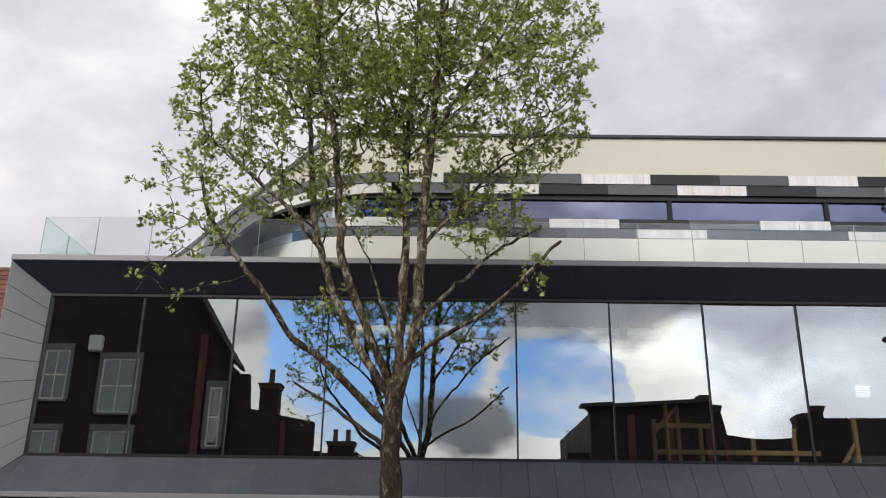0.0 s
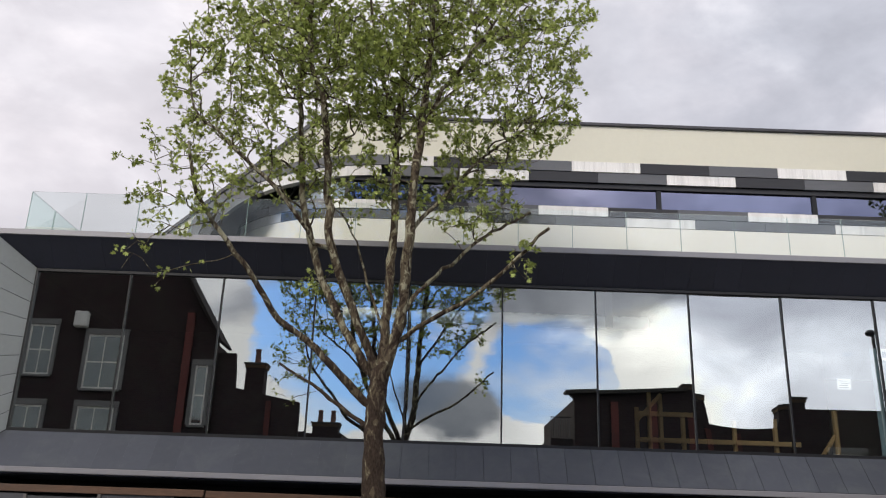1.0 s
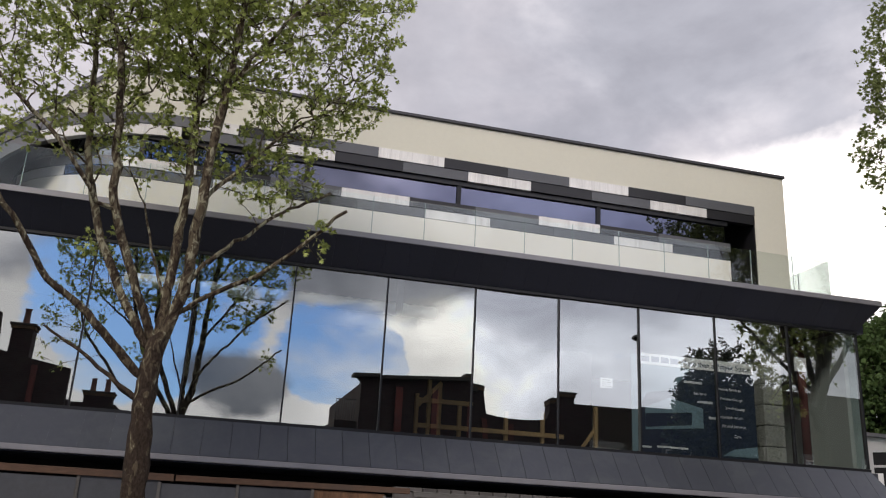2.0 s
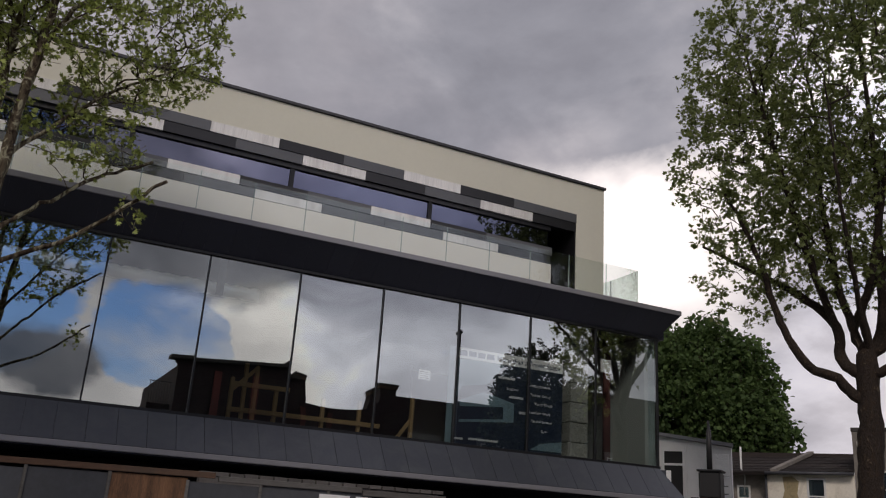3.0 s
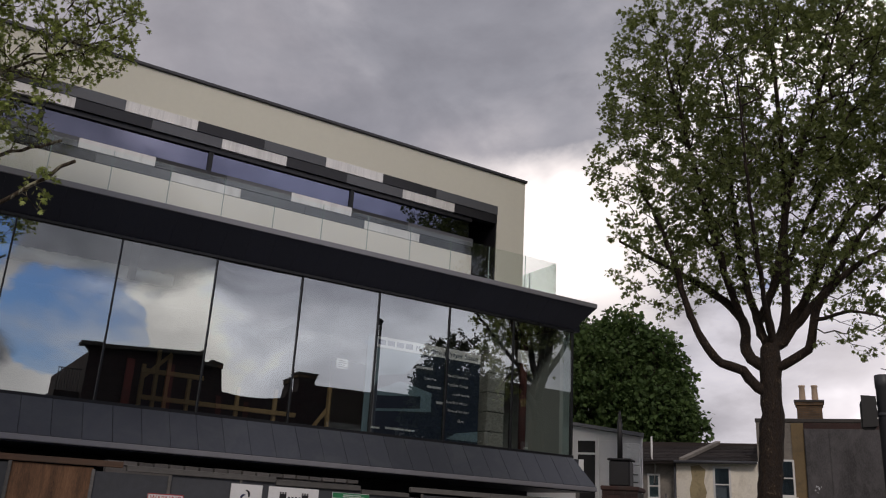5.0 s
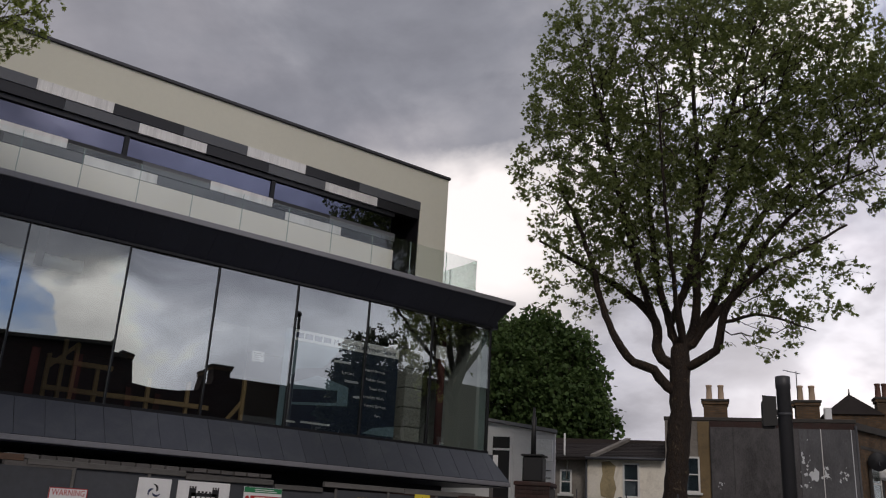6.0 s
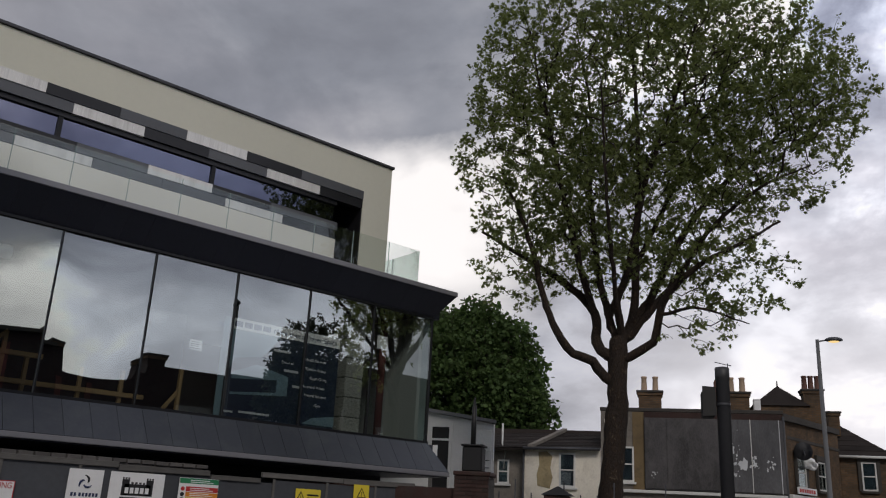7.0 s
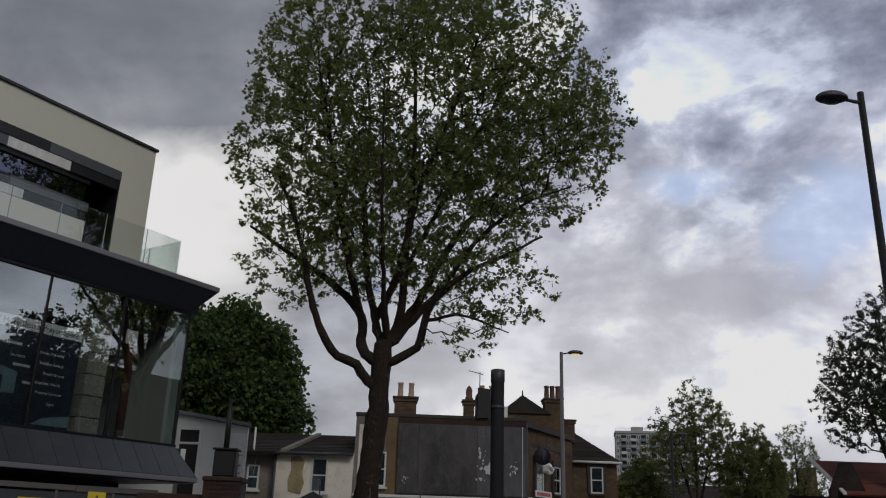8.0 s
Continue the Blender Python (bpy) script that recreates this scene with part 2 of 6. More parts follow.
PINE = material("raw pine timber", (0.33, 0.225, 0.11), 0.75, 0.0, 8.0, 0.2, 0.1, 90.0, stretch=(1, 1, 0.2))
FOIL = material("ribbed silver foil", (0.97, 0.98, 0.98), 0.45, 0.15, 10.0, 0.03, 1.0, 14.0)
STONE_COL = material("grey blockwork", (0.30, 0.31, 0.29), 0.9, 0.0, 6.0, 0.2, 0.2, 60.0, pieces=0.1)
BANNER = material("dark blue printed banner", (0.016, 0.027, 0.055), 0.5, 0.0, 2.0, 0.25)
BANNER_SKY = material("pale teal banner print", (0.17, 0.26, 0.31), 0.5, 0.0, 2.0, 0.2)
WHITE = material("white painted board", (0.84, 0.845, 0.85), 0.5, 0.0, 5.0, 0.05, stains=0.06)
INK = material("black print", (0.015, 0.015, 0.017), 0.6, 0.0, 9.0, 0.2)
INK_BLUE = material("navy print", (0.02, 0.035, 0.10), 0.6, 0.0, 9.0, 0.2)
INK_RED = material("red print", (0.50, 0.03, 0.03), 0.6, 0.0, 9.0, 0.12)
INK_GREEN = material("green print", (0.02, 0.22, 0.09), 0.6, 0.0, 9.0, 0.12)
INK_ORANGE = material("orange print", (0.72, 0.26, 0.03), 0.6, 0.0, 9.0, 0.12)
INK_YELLOW = material("yellow print", (0.78, 0.62, 0.05), 0.6, 0.0, 9.0, 0.1)
HOARD = material("grey painted hoarding", (0.062, 0.067, 0.078), 0.7, 0.0, 3.0, 0.25, 0.1, 50.0, pieces=0.12, stains=0.25)
PLY = material("bare plywood", (0.17, 0.088, 0.046), 0.8, 0.0, 6.0, 0.7, 0.25, 60.0, stretch=(5, 1, 0.7), stains=0.5, stain_colour=(0.05, 0.028, 0.018))
PLANK_BROWN = material("brown weathered plank", (0.11, 0.062, 0.040), 0.85, 0.0, 6.0, 0.45, 0.3, 40.0, stretch=(0.25, 1, 1), pieces=0.2, stains=0.4)
PLANK = material("weathered plank", (0.12, 0.115, 0.11), 0.85, 0.0, 6.0, 0.35, 0.3, 40.0, stretch=(0.25, 1, 1), pieces=0.2, stains=0.3)
BRICK_RED = material("red brick", (0.115, 0.034, 0.030), 0.9, 0.0, 8.0, 0.3, 0.3, 70.0, pieces=0.25, stains=0.3)
BRICK_GREY = material("pale old brick", (0.115, 0.108, 0.105), 0.9, 0.0, 8.0, 0.3, 0.2, 70.0, pieces=0.25)
MORTAR = material("mortar", (0.058, 0.053, 0.048), 0.95, 0.0, 8.0, 0.25, 0.2, 90.0)
RENDER_PALE = material("stained pale render", (0.78, 0.73, 0.63), 0.9, 0.0, 3.0, 0.15, 0.15, 40.0, stains=0.35, stain_colour=(0.30, 0.25, 0.17))
RENDER_OCHRE = material("bare ochre patch", (0.19, 0.135, 0.07), 0.95, 0.0, 6.0, 0.3, 0.3, 40.0, stains=0.4)
RENDER_GREY = material("grey weathered render", (0.22, 0.20, 0.175), 0.9, 0.0, 3.0, 0.35, 0.2, 40.0, stains=0.65, stain_colour=(0.10, 0.09, 0.08))
SLATE = material("old slate", (0.034, 0.028, 0.026), 0.93, 0.0, 5.0, 0.35, pieces=0.3, spec=0.2)
TILE_RED = material("red roof tile", (0.14, 0.048, 0.032), 0.85, 0.0, 8.0, 0.3, 0.2, 60.0, pieces=0.25)
HOARDING_OLD = material("weathered grey billboard", (0.062, 0.058, 0.060), 0.8, 0.0, 6.0, 0.7, 0.15, 40.0, stains=0.6, stain_colour=(0.115, 0.11, 0.11), pieces=0.2, stretch=(1, 1, 0.5))
HOARDING_PALE = material("pale worn billboard sheet", (0.105, 0.105, 0.112), 0.8, 0.0, 6.0, 0.5, 0.15, 40.0, stains=0.55, stain_colour=(0.055, 0.052, 0.055), stretch=(1, 1, 0.4))
PEEL = material("torn white poster paper", (0.62, 0.64, 0.66), 0.8, 0.0, 9.0, 0.15)
POT = material("buff clay pot", (0.46, 0.34, 0.24), 0.85, 0.0, 9.0, 0.25)
POT_RED = material("red clay pot", (0.13, 0.066, 0.05), 0.85, 0.0, 9.0, 0.25)
PAINT_WHITE = material("old white paint", (0.66, 0.66, 0.64), 0.55, 0.0, 8.0, 0.08)
POLE_SIGNAL = material("grey signal pole paint", (0.055, 0.056, 0.062), 0.5, 0.1, 8.0, 0.15)
POLE_GREY = material("grey painted steel", (0.16, 0.165, 0.17), 0.5, 0.3, 8.0, 0.15)
POLE_DARK = material("dark grey painted steel", (0.055, 0.057, 0.064), 0.5, 0.2, 8.0, 0.2)
RUBBER = material("black plastic", (0.012, 0.012, 0.013), 0.55, 0.0, 8.0, 0.2)
ASPHALT = material("asphalt", (0.05, 0.05, 0.052), 0.9, 0.0, 6.0, 0.2, 0.4, 180.0)
PAVING = material("concrete paving", (0.24, 0.235, 0.22), 0.9, 0.0, 5.0, 0.15, 0.2, 120.0, pieces=0.08)
KERB = material("granite kerb", (0.30, 0.29, 0.28), 0.85, 0.0, 9.0, 0.2, pieces=0.1)
EARTH = material("far ground", (0.10, 0.105, 0.075), 0.95, 0.0, 0.6, 0.3)
CONCRETE = material("tower concrete", (0.42, 0.42, 0.42), 0.9, 0.0, 1.0, 0.12)
PANEL_TEAL = material("grey-blue balcony panel", (0.16, 0.21, 0.25), 0.6, 0.0, 3.0, 0.12)
RUST = material("rusty sheet roof", (0.15, 0.045, 0.03), 0.85, 0.2, 3.0, 0.4, stains=0.3)
CURTAIN = material("pale net curtain", (0.21, 0.26, 0.30), 0.9, 0.0, 6.0, 0.15, stretch=(5, 5, 0.3))
BARK = bark_material("plane bark", (0.048, 0.034, 0.025), (0.33, 0.315, 0.22), 0.685, 0.165)
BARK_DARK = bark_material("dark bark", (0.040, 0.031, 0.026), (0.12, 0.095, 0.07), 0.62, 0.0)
LEAF = leaf_material("young plane leaf", (0.50, 0.58, 0.175), (0.09, 0.125, 0.038), (0.50, 0.58, 0.12), 0.31)
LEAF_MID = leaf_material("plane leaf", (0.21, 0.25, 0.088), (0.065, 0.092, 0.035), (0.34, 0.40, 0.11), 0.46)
LEAF_DARK = leaf_material("chestnut leaf", (0.105, 0.165, 0.055), (0.036, 0.066, 0.024), (0.14, 0.22, 0.06), 0.36, 0.15)
LEAF_FAR = leaf_material("far leaf", (0.20, 0.225, 0.085), (0.085, 0.105, 0.042), (0.30, 0.34, 0.11), 0.42)
LEAF_DULL = leaf_material("dull dark leaf", (0.075, 0.088, 0.055), (0.032, 0.042, 0.026), (0.09, 0.11, 0.06), 0.25)
LAMP_GLOW = bpy.data.materials.new("lit lamp lens")
LAMP_GLOW.use_nodes = True
gl = Nodes(LAMP_GLOW.node_tree)
gl.t.links.new(gl.add("ShaderNodeEmission", {0: (1.0, 0.72, 0.30, 1), 1: 1.6}).outputs[0], gl.add("ShaderNodeOutputMaterial").inputs[0])

# ---- helpers for meshes ----


def box(bm, x0, x1, y0, y1, z0, z1, bevel=0.0):
    vs = [bm.verts.new(p) for p in ((x0, y0, z0), (x1, y0, z0), (x1, y1, z0), (x0, y1, z0), (x0, y0, z1), (x1, y0, z1), (x1, y1, z1), (x0, y1, z1))]
    fs = [bm.faces.new([vs[i] for i in f]) for f in ((3, 2, 1, 0), (4, 5, 6, 7), (0, 1, 5, 4), (1, 2, 6, 5), (2, 3, 7, 6), (3, 0, 4, 7))]
    if bevel:
        es = list({e for f in fs for e in f.edges})
        bmesh.ops.bevel(bm, geom=es, offset=bevel, segments=1, affect="EDGES")
    return bm


def boxed(*size, bevel=0.0):
    return box(bmesh.new(), *size, bevel=bevel)


def slab(bm, outline, shift):
    """A closed prism: the outline (3D points) pushed along shift."""
    a = [bm.verts.new(p) for p in outline]
    b = [bm.verts.new(Vector(p) + Vector(shift)) for p in outline]
    bm.faces.new(a[::-1])
    bm.faces.new(b)
    k = len(a)
    for i in range(k):
        bm.faces.new((a[i], a[(i + 1) % k], b[(i + 1) % k], b[i]))
    bmesh.ops.recalc_face_normals(bm, faces=bm.faces)
    return bm


def slabbed(outline, shift):
    return slab(bmesh.new(), outline, shift)


def tube(bm, pts, radii, sides=8, cap=True):
    """A round bar along points, with a radius at each."""
    pts = [Vector(p) for p in pts]
    rings = []
    for i, p in enumerate(pts):
        d = (pts[min(i + 1, len(pts) - 1)] - pts[max(i - 1, 0)]).normalized()
        s = d.orthogonal() if abs(d.z) < 0.98 else Vector((1, 0, 0))
        if abs(d.z) < 0.98:
            s = d.cross(Vector((0, 0, 1))).normalized()
        u = d.cross(s).normalized()
        s = u.cross(d).normalized()
        rings.append([bm.verts.new(p + radii[i] * (math.cos(2 * math.pi * k / sides) * s + math.sin(2 * math.pi * k / sides) * u)) for k in range(sides)])
    for a, b in zip(rings, rings[1:]):
        for k in range(sides):
            f = bm.faces.new((a[k], a[(k + 1) % sides], b[(k + 1) % sides], b[k]))
            f.smooth = True
    if cap:
        bm.faces.new(rings[0][::-1])
        bm.faces.new(rings[-1])
    bmesh.ops.recalc_face_normals(bm, faces=bm.faces)
    return bm


def tubed(pts, radii, sides=8):
    return tube(bmesh.new(), pts, radii, sides)


def part(name, bm, mat, parent=None, label="", kind=""):
    me = bpy.data.meshes.new(name)
    bm.to_mesh(me)
    bm.free()
    me.materials.append(mat)
    ob = new(name, me)
    if parent is not None:
        ob.parent = parent
    return tagged(ob, label, kind=kind)


def thing(name, label, category, m=None, group="", kind=""):
    ob = new(name)
    ob.empty_display_size = 0.3
    if m is not None:
        ob.matrix_world = m
    return tagged(ob, label, category, group, kind)


def again(ob, parent, m=None):
    """One more object on the same mesh."""
    o = bpy.data.objects.new(ob.name.split(".")[0], ob.data)
    scene.collection.objects.link(o)
    o.parent = parent
    if m is not None:
        o.matrix_basis = m
    return o


def letters(text, size, m, mat, parent, name="lettering", width=None, align="LEFT"):
    cu = bpy.data.curves.new(name, "FONT")
    cu.body, cu.size, cu.extrude, cu.align_x = text, size, 0.0015, align
    tmp = bpy.data.objects.new(name, cu)
    scene.collection.objects.link(tmp)
    bpy.context.view_layer.update()
    me = bpy.data.meshes.new_from_object(tmp.evaluated_get(bpy.context.evaluated_depsgraph_get()))
    wide = max(v.co.x for v in me.vertices) - min(v.co.x for v in me.vertices)
    bpy.data.objects.remove(tmp)
    me.materials.clear()
    me.materials.append(mat)
    ob = new(name, me)
    ob.parent = parent
    k = width / wide if width else 1.0
    ob.matrix_basis = m @ Matrix.Diagonal((k, 1, 1, 1))
    return ob


FRONT = pose(0, 0, 0, 90, 0, 0)  # lettering upright, facing -y

# ---- the ground ----
g = bmesh.new()
bmesh.ops.create_grid(g, x_segments=8, y_segments=8, size=2500)
part("ground", g, EARTH, kind="structure", label="plain built-up ground reaching to the horizon").location.z = -0.16
part("road", boxed(-150, 190, 0.9, 9.6, -0.155, -0.11), ASPHALT, kind="structure", label="dark asphalt street")
part("pavement", boxed(-150, 190, 9.75, 16.6, -0.155, 0.0), PAVING, kind="structure", label="pale concrete pavement before the building")
part("pavement", boxed(-150, 190, -2.98, 0.75, -0.155, 0.0), PAVING, kind="structure", label="pale concrete pavement across the street")
for y in (9.6, 0.75):
    kerb = thing("kerb", "grey granite kerb along the pavement", "kerb", kind="structure")
    first = part("kerb_stone", boxed(0, 0.905, 0, 0.15, -0.15, 0.005, bevel=0.012), KERB, kerb)
    first.location = (-20, y, 0)
    for i in range(1, 50):
        again(first, kerb, pose(-20 + 0.915 * i, y, 0))

# ---- the modern building ----
GX0, PANE, GY = -7.27, 1.73, 15.5
GX1 = GX0 + 12 * PANE
ZB, ZT = 3.2, 6.06
OY, OL, OR = 15.0, -7.9, 13.78
SK, FB, FT = 2.52, 6.60, 6.71
hall = thing("modern_building", "modern building with a wide glazed front in grey metal", "building")

# ground floor behind the hoarding, its shadow put into the near-black wall colour
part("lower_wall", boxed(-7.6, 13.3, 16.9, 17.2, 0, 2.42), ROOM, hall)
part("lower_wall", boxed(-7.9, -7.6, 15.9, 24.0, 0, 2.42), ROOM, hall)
part("lower_wall", boxed(13.0, 13.3, 17.2, 24.0, 0, 2.42), BRICK_RED, hall)
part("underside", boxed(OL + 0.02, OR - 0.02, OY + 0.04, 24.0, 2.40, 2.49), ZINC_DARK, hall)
part("back_wall", boxed(-7.9, 13.3, 24.0, 24.3, 0, 9.9), CREAM, hall)

# sloping metal skirt under the glass, panel by panel
n_skirt = 46
def quad_panel(p00, p10, p11, p01, thick, gap=0.006, edge_bevel=0.002):
    """A thin sheet through four corners, drawn in by the joint's half width."""
    ps = [Vector(p) for p in (p00, p10, p11, p01)]
    c = sum(ps, Vector()) / 4
    ps = [p + (c - p).normalized() * gap * 1.4 for p in ps]
    nrm = (ps[1] - ps[0]).cross(ps[3] - ps[0]).normalized()
    bm = slabbed(ps, -nrm * thick)
    bmesh.ops.bevel(bm, geom=list(bm.edges), offset=edge_bevel, segments=1, affect="EDGES")
    return bm
skirt = part("skirt_backing", slabbed([(OL, OY + 0.05, SK), (OR, OY + 0.05, SK), (GX1, GY + 0.05, ZB - 0.03), (GX0, GY + 0.05, ZB - 0.03)], (0, 0.12, -0.03)), ZINC_DARK, hall, "sloping dark metal skirt")
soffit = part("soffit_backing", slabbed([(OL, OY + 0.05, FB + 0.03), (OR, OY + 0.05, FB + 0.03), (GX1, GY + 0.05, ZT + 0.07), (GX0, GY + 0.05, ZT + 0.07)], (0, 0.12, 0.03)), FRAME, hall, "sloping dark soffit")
for i in range(n_skirt):
    a, b = i / n_skirt, (i + 1) / n_skirt
    lerp = lambda u, v, k: u + (v - u) * k
    x0, x1 = lerp(OL, OR, a), lerp(OL, OR, b)
    X0 = min(max(x0, GX0), GX1 - 0.04) if i else GX0
    X1 = max(min(x1, GX1), X0 + 0.04)
    lift = random.uniform(0, 0.004) if i > 14 else 0.0
    part("skirt_panel", quad_panel((x0, OY - lift, SK), (x1, OY - lift, SK), (X1, GY - lift, ZB - 0.03), (X0, GY - lift, ZB - 0.03), 0.05, 0.0006 + 0.006 * a if i > 14 else 0.0002, 0.002 if i > 14 else 0.0004), ZINC, skirt)
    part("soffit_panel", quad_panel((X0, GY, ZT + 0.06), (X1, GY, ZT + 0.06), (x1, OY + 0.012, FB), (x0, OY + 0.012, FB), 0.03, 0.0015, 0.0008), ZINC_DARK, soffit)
part("skirt_edge", boxed(OL - 0.01, OR + 0.01, OY - 0.012, OY + 0.16, SK - 0.10, SK - 0.005, bevel=0.008), EDGE, hall)
part("fascia", boxed(OL - 0.01, OR + 0.01, OY - 0.012, OY + 0.045, FB + 0.003, FT, bevel=0.006), EDGE, hall)
part("terrace_deck", boxed(OL + 0.02, OR - 0.02, OY + 0.046, 24.0, 6.665, FT - 0.015), LEAD, hall)

# flared side of the frame, pale panels
flare = part("flare_backing", slabbed([(OL, OY + 0.05, SK), (OL, OY + 0.05, FT - 0.02), (GX0 - 0.03, GY + 0.05, ZT + 0.05), (GX0 - 0.03, GY + 0.05, ZB - 0.03)], (-0.06, 0.12, 0)), FRAME, hall, "flared pale metal side")
n_side = 9
for i in range(n_side):
    a, b = i / n_side, (i + 1) / n_side
    lo = lambda k: SK + (FB - SK) * k
    hi = lambda k: ZB - 0.03 + (ZT + 0.09 - ZB) * k
    part("side_panel", quad_panel((OL, OY, lo(a)), (GX0 - 0.02, GY, hi(a)), (GX0 - 0.02, GY, hi(b)), (OL, OY, lo(b)), 0.03, 0.008), ZINC_SIDE, flare)
part("side_wall", boxed(OL - 0.005, OL + 0.035, OY + 0.06, 24.0, SK, FT - 0.046), ZINC_SIDE, hall)

# the glazing: panes a little out of true, as big sealed units are
glazing = part("sill_frame", boxed(GX0 - 0.02, GX1 + 0.03, GY - 0.02, GY + 0.10, ZB - 0.055, ZB, bevel=0.004), FRAME, hall, "black framed glazing")
part("head_frame", boxed(GX0 - 0.02, GX1 + 0.03, GY - 0.02, GY + 0.10, ZT, ZT + 0.055, bevel=0.004), FRAME, hall)
def bowed_pane(width, height, bow_x, bow_z, lean, k=14):
    bm = bmesh.new()
    grid = [[None] * (k + 1) for _ in range(k + 1)]
    for i in range(k + 1):
        for j in range(k + 1):
            u, v = i / k * 2 - 1, j / k * 2 - 1
            grid[i][j] = bm.verts.new((width / 2 * (u + 1), bow_x * (u * u - 1) + bow_z * (v * v - 1) + lean * (1 - 0.4 * u * u * (lean > 0.01)) * v * height / 2, height / 2 * (v + 1)))
    for i in range(k):
        for j in range(k):
            f = bm.faces.new((grid[i][j], grid[i + 1][j], grid[i + 1][j + 1], grid[i][j + 1]))
            f.smooth = True
    return bm
LEANS = {7: 0.0165, 8: 0.004, 6: 0.001, 5: -0.001}
for i in range(12):
    bow = 0.0 if i == 7 else random.uniform(-0.0012, 0.0012)
    p = part("pane", bowed_pane(PANE - 0.02, ZT - ZB, bow, 0.0 if i == 7 else random.uniform(-0.001, 0.001), LEANS.get(i, random.uniform(-0.0015, 0.0015))), GLASS, glazing)
    p.location = (GX0 + i * PANE + 0.01, GY + 0.03, ZB)
    p.visible_shadow = False
for i in range(13):
    part("mullion", boxed(GX0 + i * PANE - 0.014, GX0 + i * PANE + 0.014, GY + 0.002 if i else GY - 0.02, GY + 0.10, ZB, ZT), FRAME, glazing)
for j in range(3):
    p = part("pane", bowed_pane(2.6, ZT - ZB, 0.001, 0, 0.001), GLASS_END, glazing)
    p.matrix_basis = pose(GX1 + 0.01, GY + 0.12 + j * 2.62, ZB, 0, 0, 90)
    p.visible_shadow = False
    part("mullion", boxed(GX1 - 0.02, GX1 + 0.02, GY + 0.12 + j * 2.62 + 2.6, GY + 0.12 + j * 2.62 + 2.62, ZB, ZT), FRAME, glazing)
part("end_sill", boxed(GX1 - 0.05, OR, GY + 0.11, 24.0, SK, ZB - 0.06), ZINC, hall)
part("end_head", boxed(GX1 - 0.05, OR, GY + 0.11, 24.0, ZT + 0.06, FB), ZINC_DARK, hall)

# the unfinished room behind the glass; ROOM and SCREED hold its dimness as colour
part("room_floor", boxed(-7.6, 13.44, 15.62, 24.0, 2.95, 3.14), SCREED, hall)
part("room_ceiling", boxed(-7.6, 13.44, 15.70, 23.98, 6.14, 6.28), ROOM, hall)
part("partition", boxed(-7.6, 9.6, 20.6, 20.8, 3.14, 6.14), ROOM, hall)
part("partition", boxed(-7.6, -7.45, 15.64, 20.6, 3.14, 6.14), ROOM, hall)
part("end_partition", boxed(13.28, 13.38, 15.72, 23.98, 3.14, 6.13), PLASTER, hall, "pale green-grey plastered end wall")
duct = part("air_duct", tubed([(-1.58 + 0.089 * k, 15.74, 5.515 + 0.008 * math.sin(k * 1.7)) for k in range(65)], [0.112 + 0.014 * (k % 2) for k in range(65)], 14), FOIL, hall, "silver foil air duct")
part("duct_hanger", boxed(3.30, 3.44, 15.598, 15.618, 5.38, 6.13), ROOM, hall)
studs = thing("stud_frame", "raw pine stud framing standing inside the room", "framing")
for x, z1 in ((4.15, 4.15), (4.40, 4.45), (4.62, 4.40), (5.05, 4.05), (6.05, 3.95), (6.85, 4.0), (8.05, 4.2)):
    part("stud", boxed(x - 0.035, x + 0.035, 17.0, 17.09, 3.14, z1, bevel=0.004), PINE, studs)
for x0, x1, z in ((4.1, 7.3, 3.52), (4.1, 5.3, 4.02)):
    part("rail", boxed(x0, x1, 16.95, 17.0, z - 0.045, z + 0.045, bevel=0.004), PINE, studs)
for a, b in (((4.15, 16.93, 3.9), (4.62, 16.93, 4.4)), ((7.65, 17.04, 3.2), (8.05, 17.04, 3.75))):
    d = Vector((-(b[2] - a[2]), 0, b[0] - a[0])).normalized() * 0.035
    part("brace", slabbed([Vector(a) - d, Vector(b) - d, Vector(b) + d, Vector(a) + d], (0, 0.045, 0)), PINE, studs)
blocks = thing("block_pier", "grey concrete block pier inside the glazed corner", "pier")
for k in range(7):
    part("block", boxed(11.50, 11.98, 16.1, 16.5, 3.14 + k * 0.44, 3.14 + k * 0.44 + (0.425 if k < 6 else 0.36), bevel=0.012), STONE_COL, blocks)
part("steel_post", tubed([(12.72, 16.4, 3.14), (12.72, 16.4, 6.14)], [0.09, 0.09], 12), BRICK_RED, None, "rust red steel post in the glazed corner")
bpy.data.objects["steel_post"]["category"] = "post"

# upper storey
UY, UX1, UZ = 16.3, 12.54, 9.93
OPX, OPT = 11.72, 9.05
def arch(k, inset=0.0):
    """The swept left end of the long window opening, or a line set in from it."""
    a = radians(90 * k)
    return (-0.9 - (4.0 - inset) * math.sin(a), FT + (OPT - FT - inset) * max(math.cos(a), 0.0) ** 0.8)
curve = [arch(k / 16) for k in range(17)]
outer = [(-5.75, FT), (-2.34, UZ - 0.06), (UX1, UZ - 0.06), (UX1, FT), (OPX, FT), (OPX, OPT)] + [(x, z) for x, z in curve]
part("upper_wall", slabbed([(x, UY, z) for x, z in outer], (0, 0.22, 0)), CREAM, hall, "cream rendered upper storey")
part("upper_end_wall", boxed(UX1 - 0.22, UX1 - 0.001, UY + 0.221, 24.0, FT, UZ - 0.06), CREAM, hall)
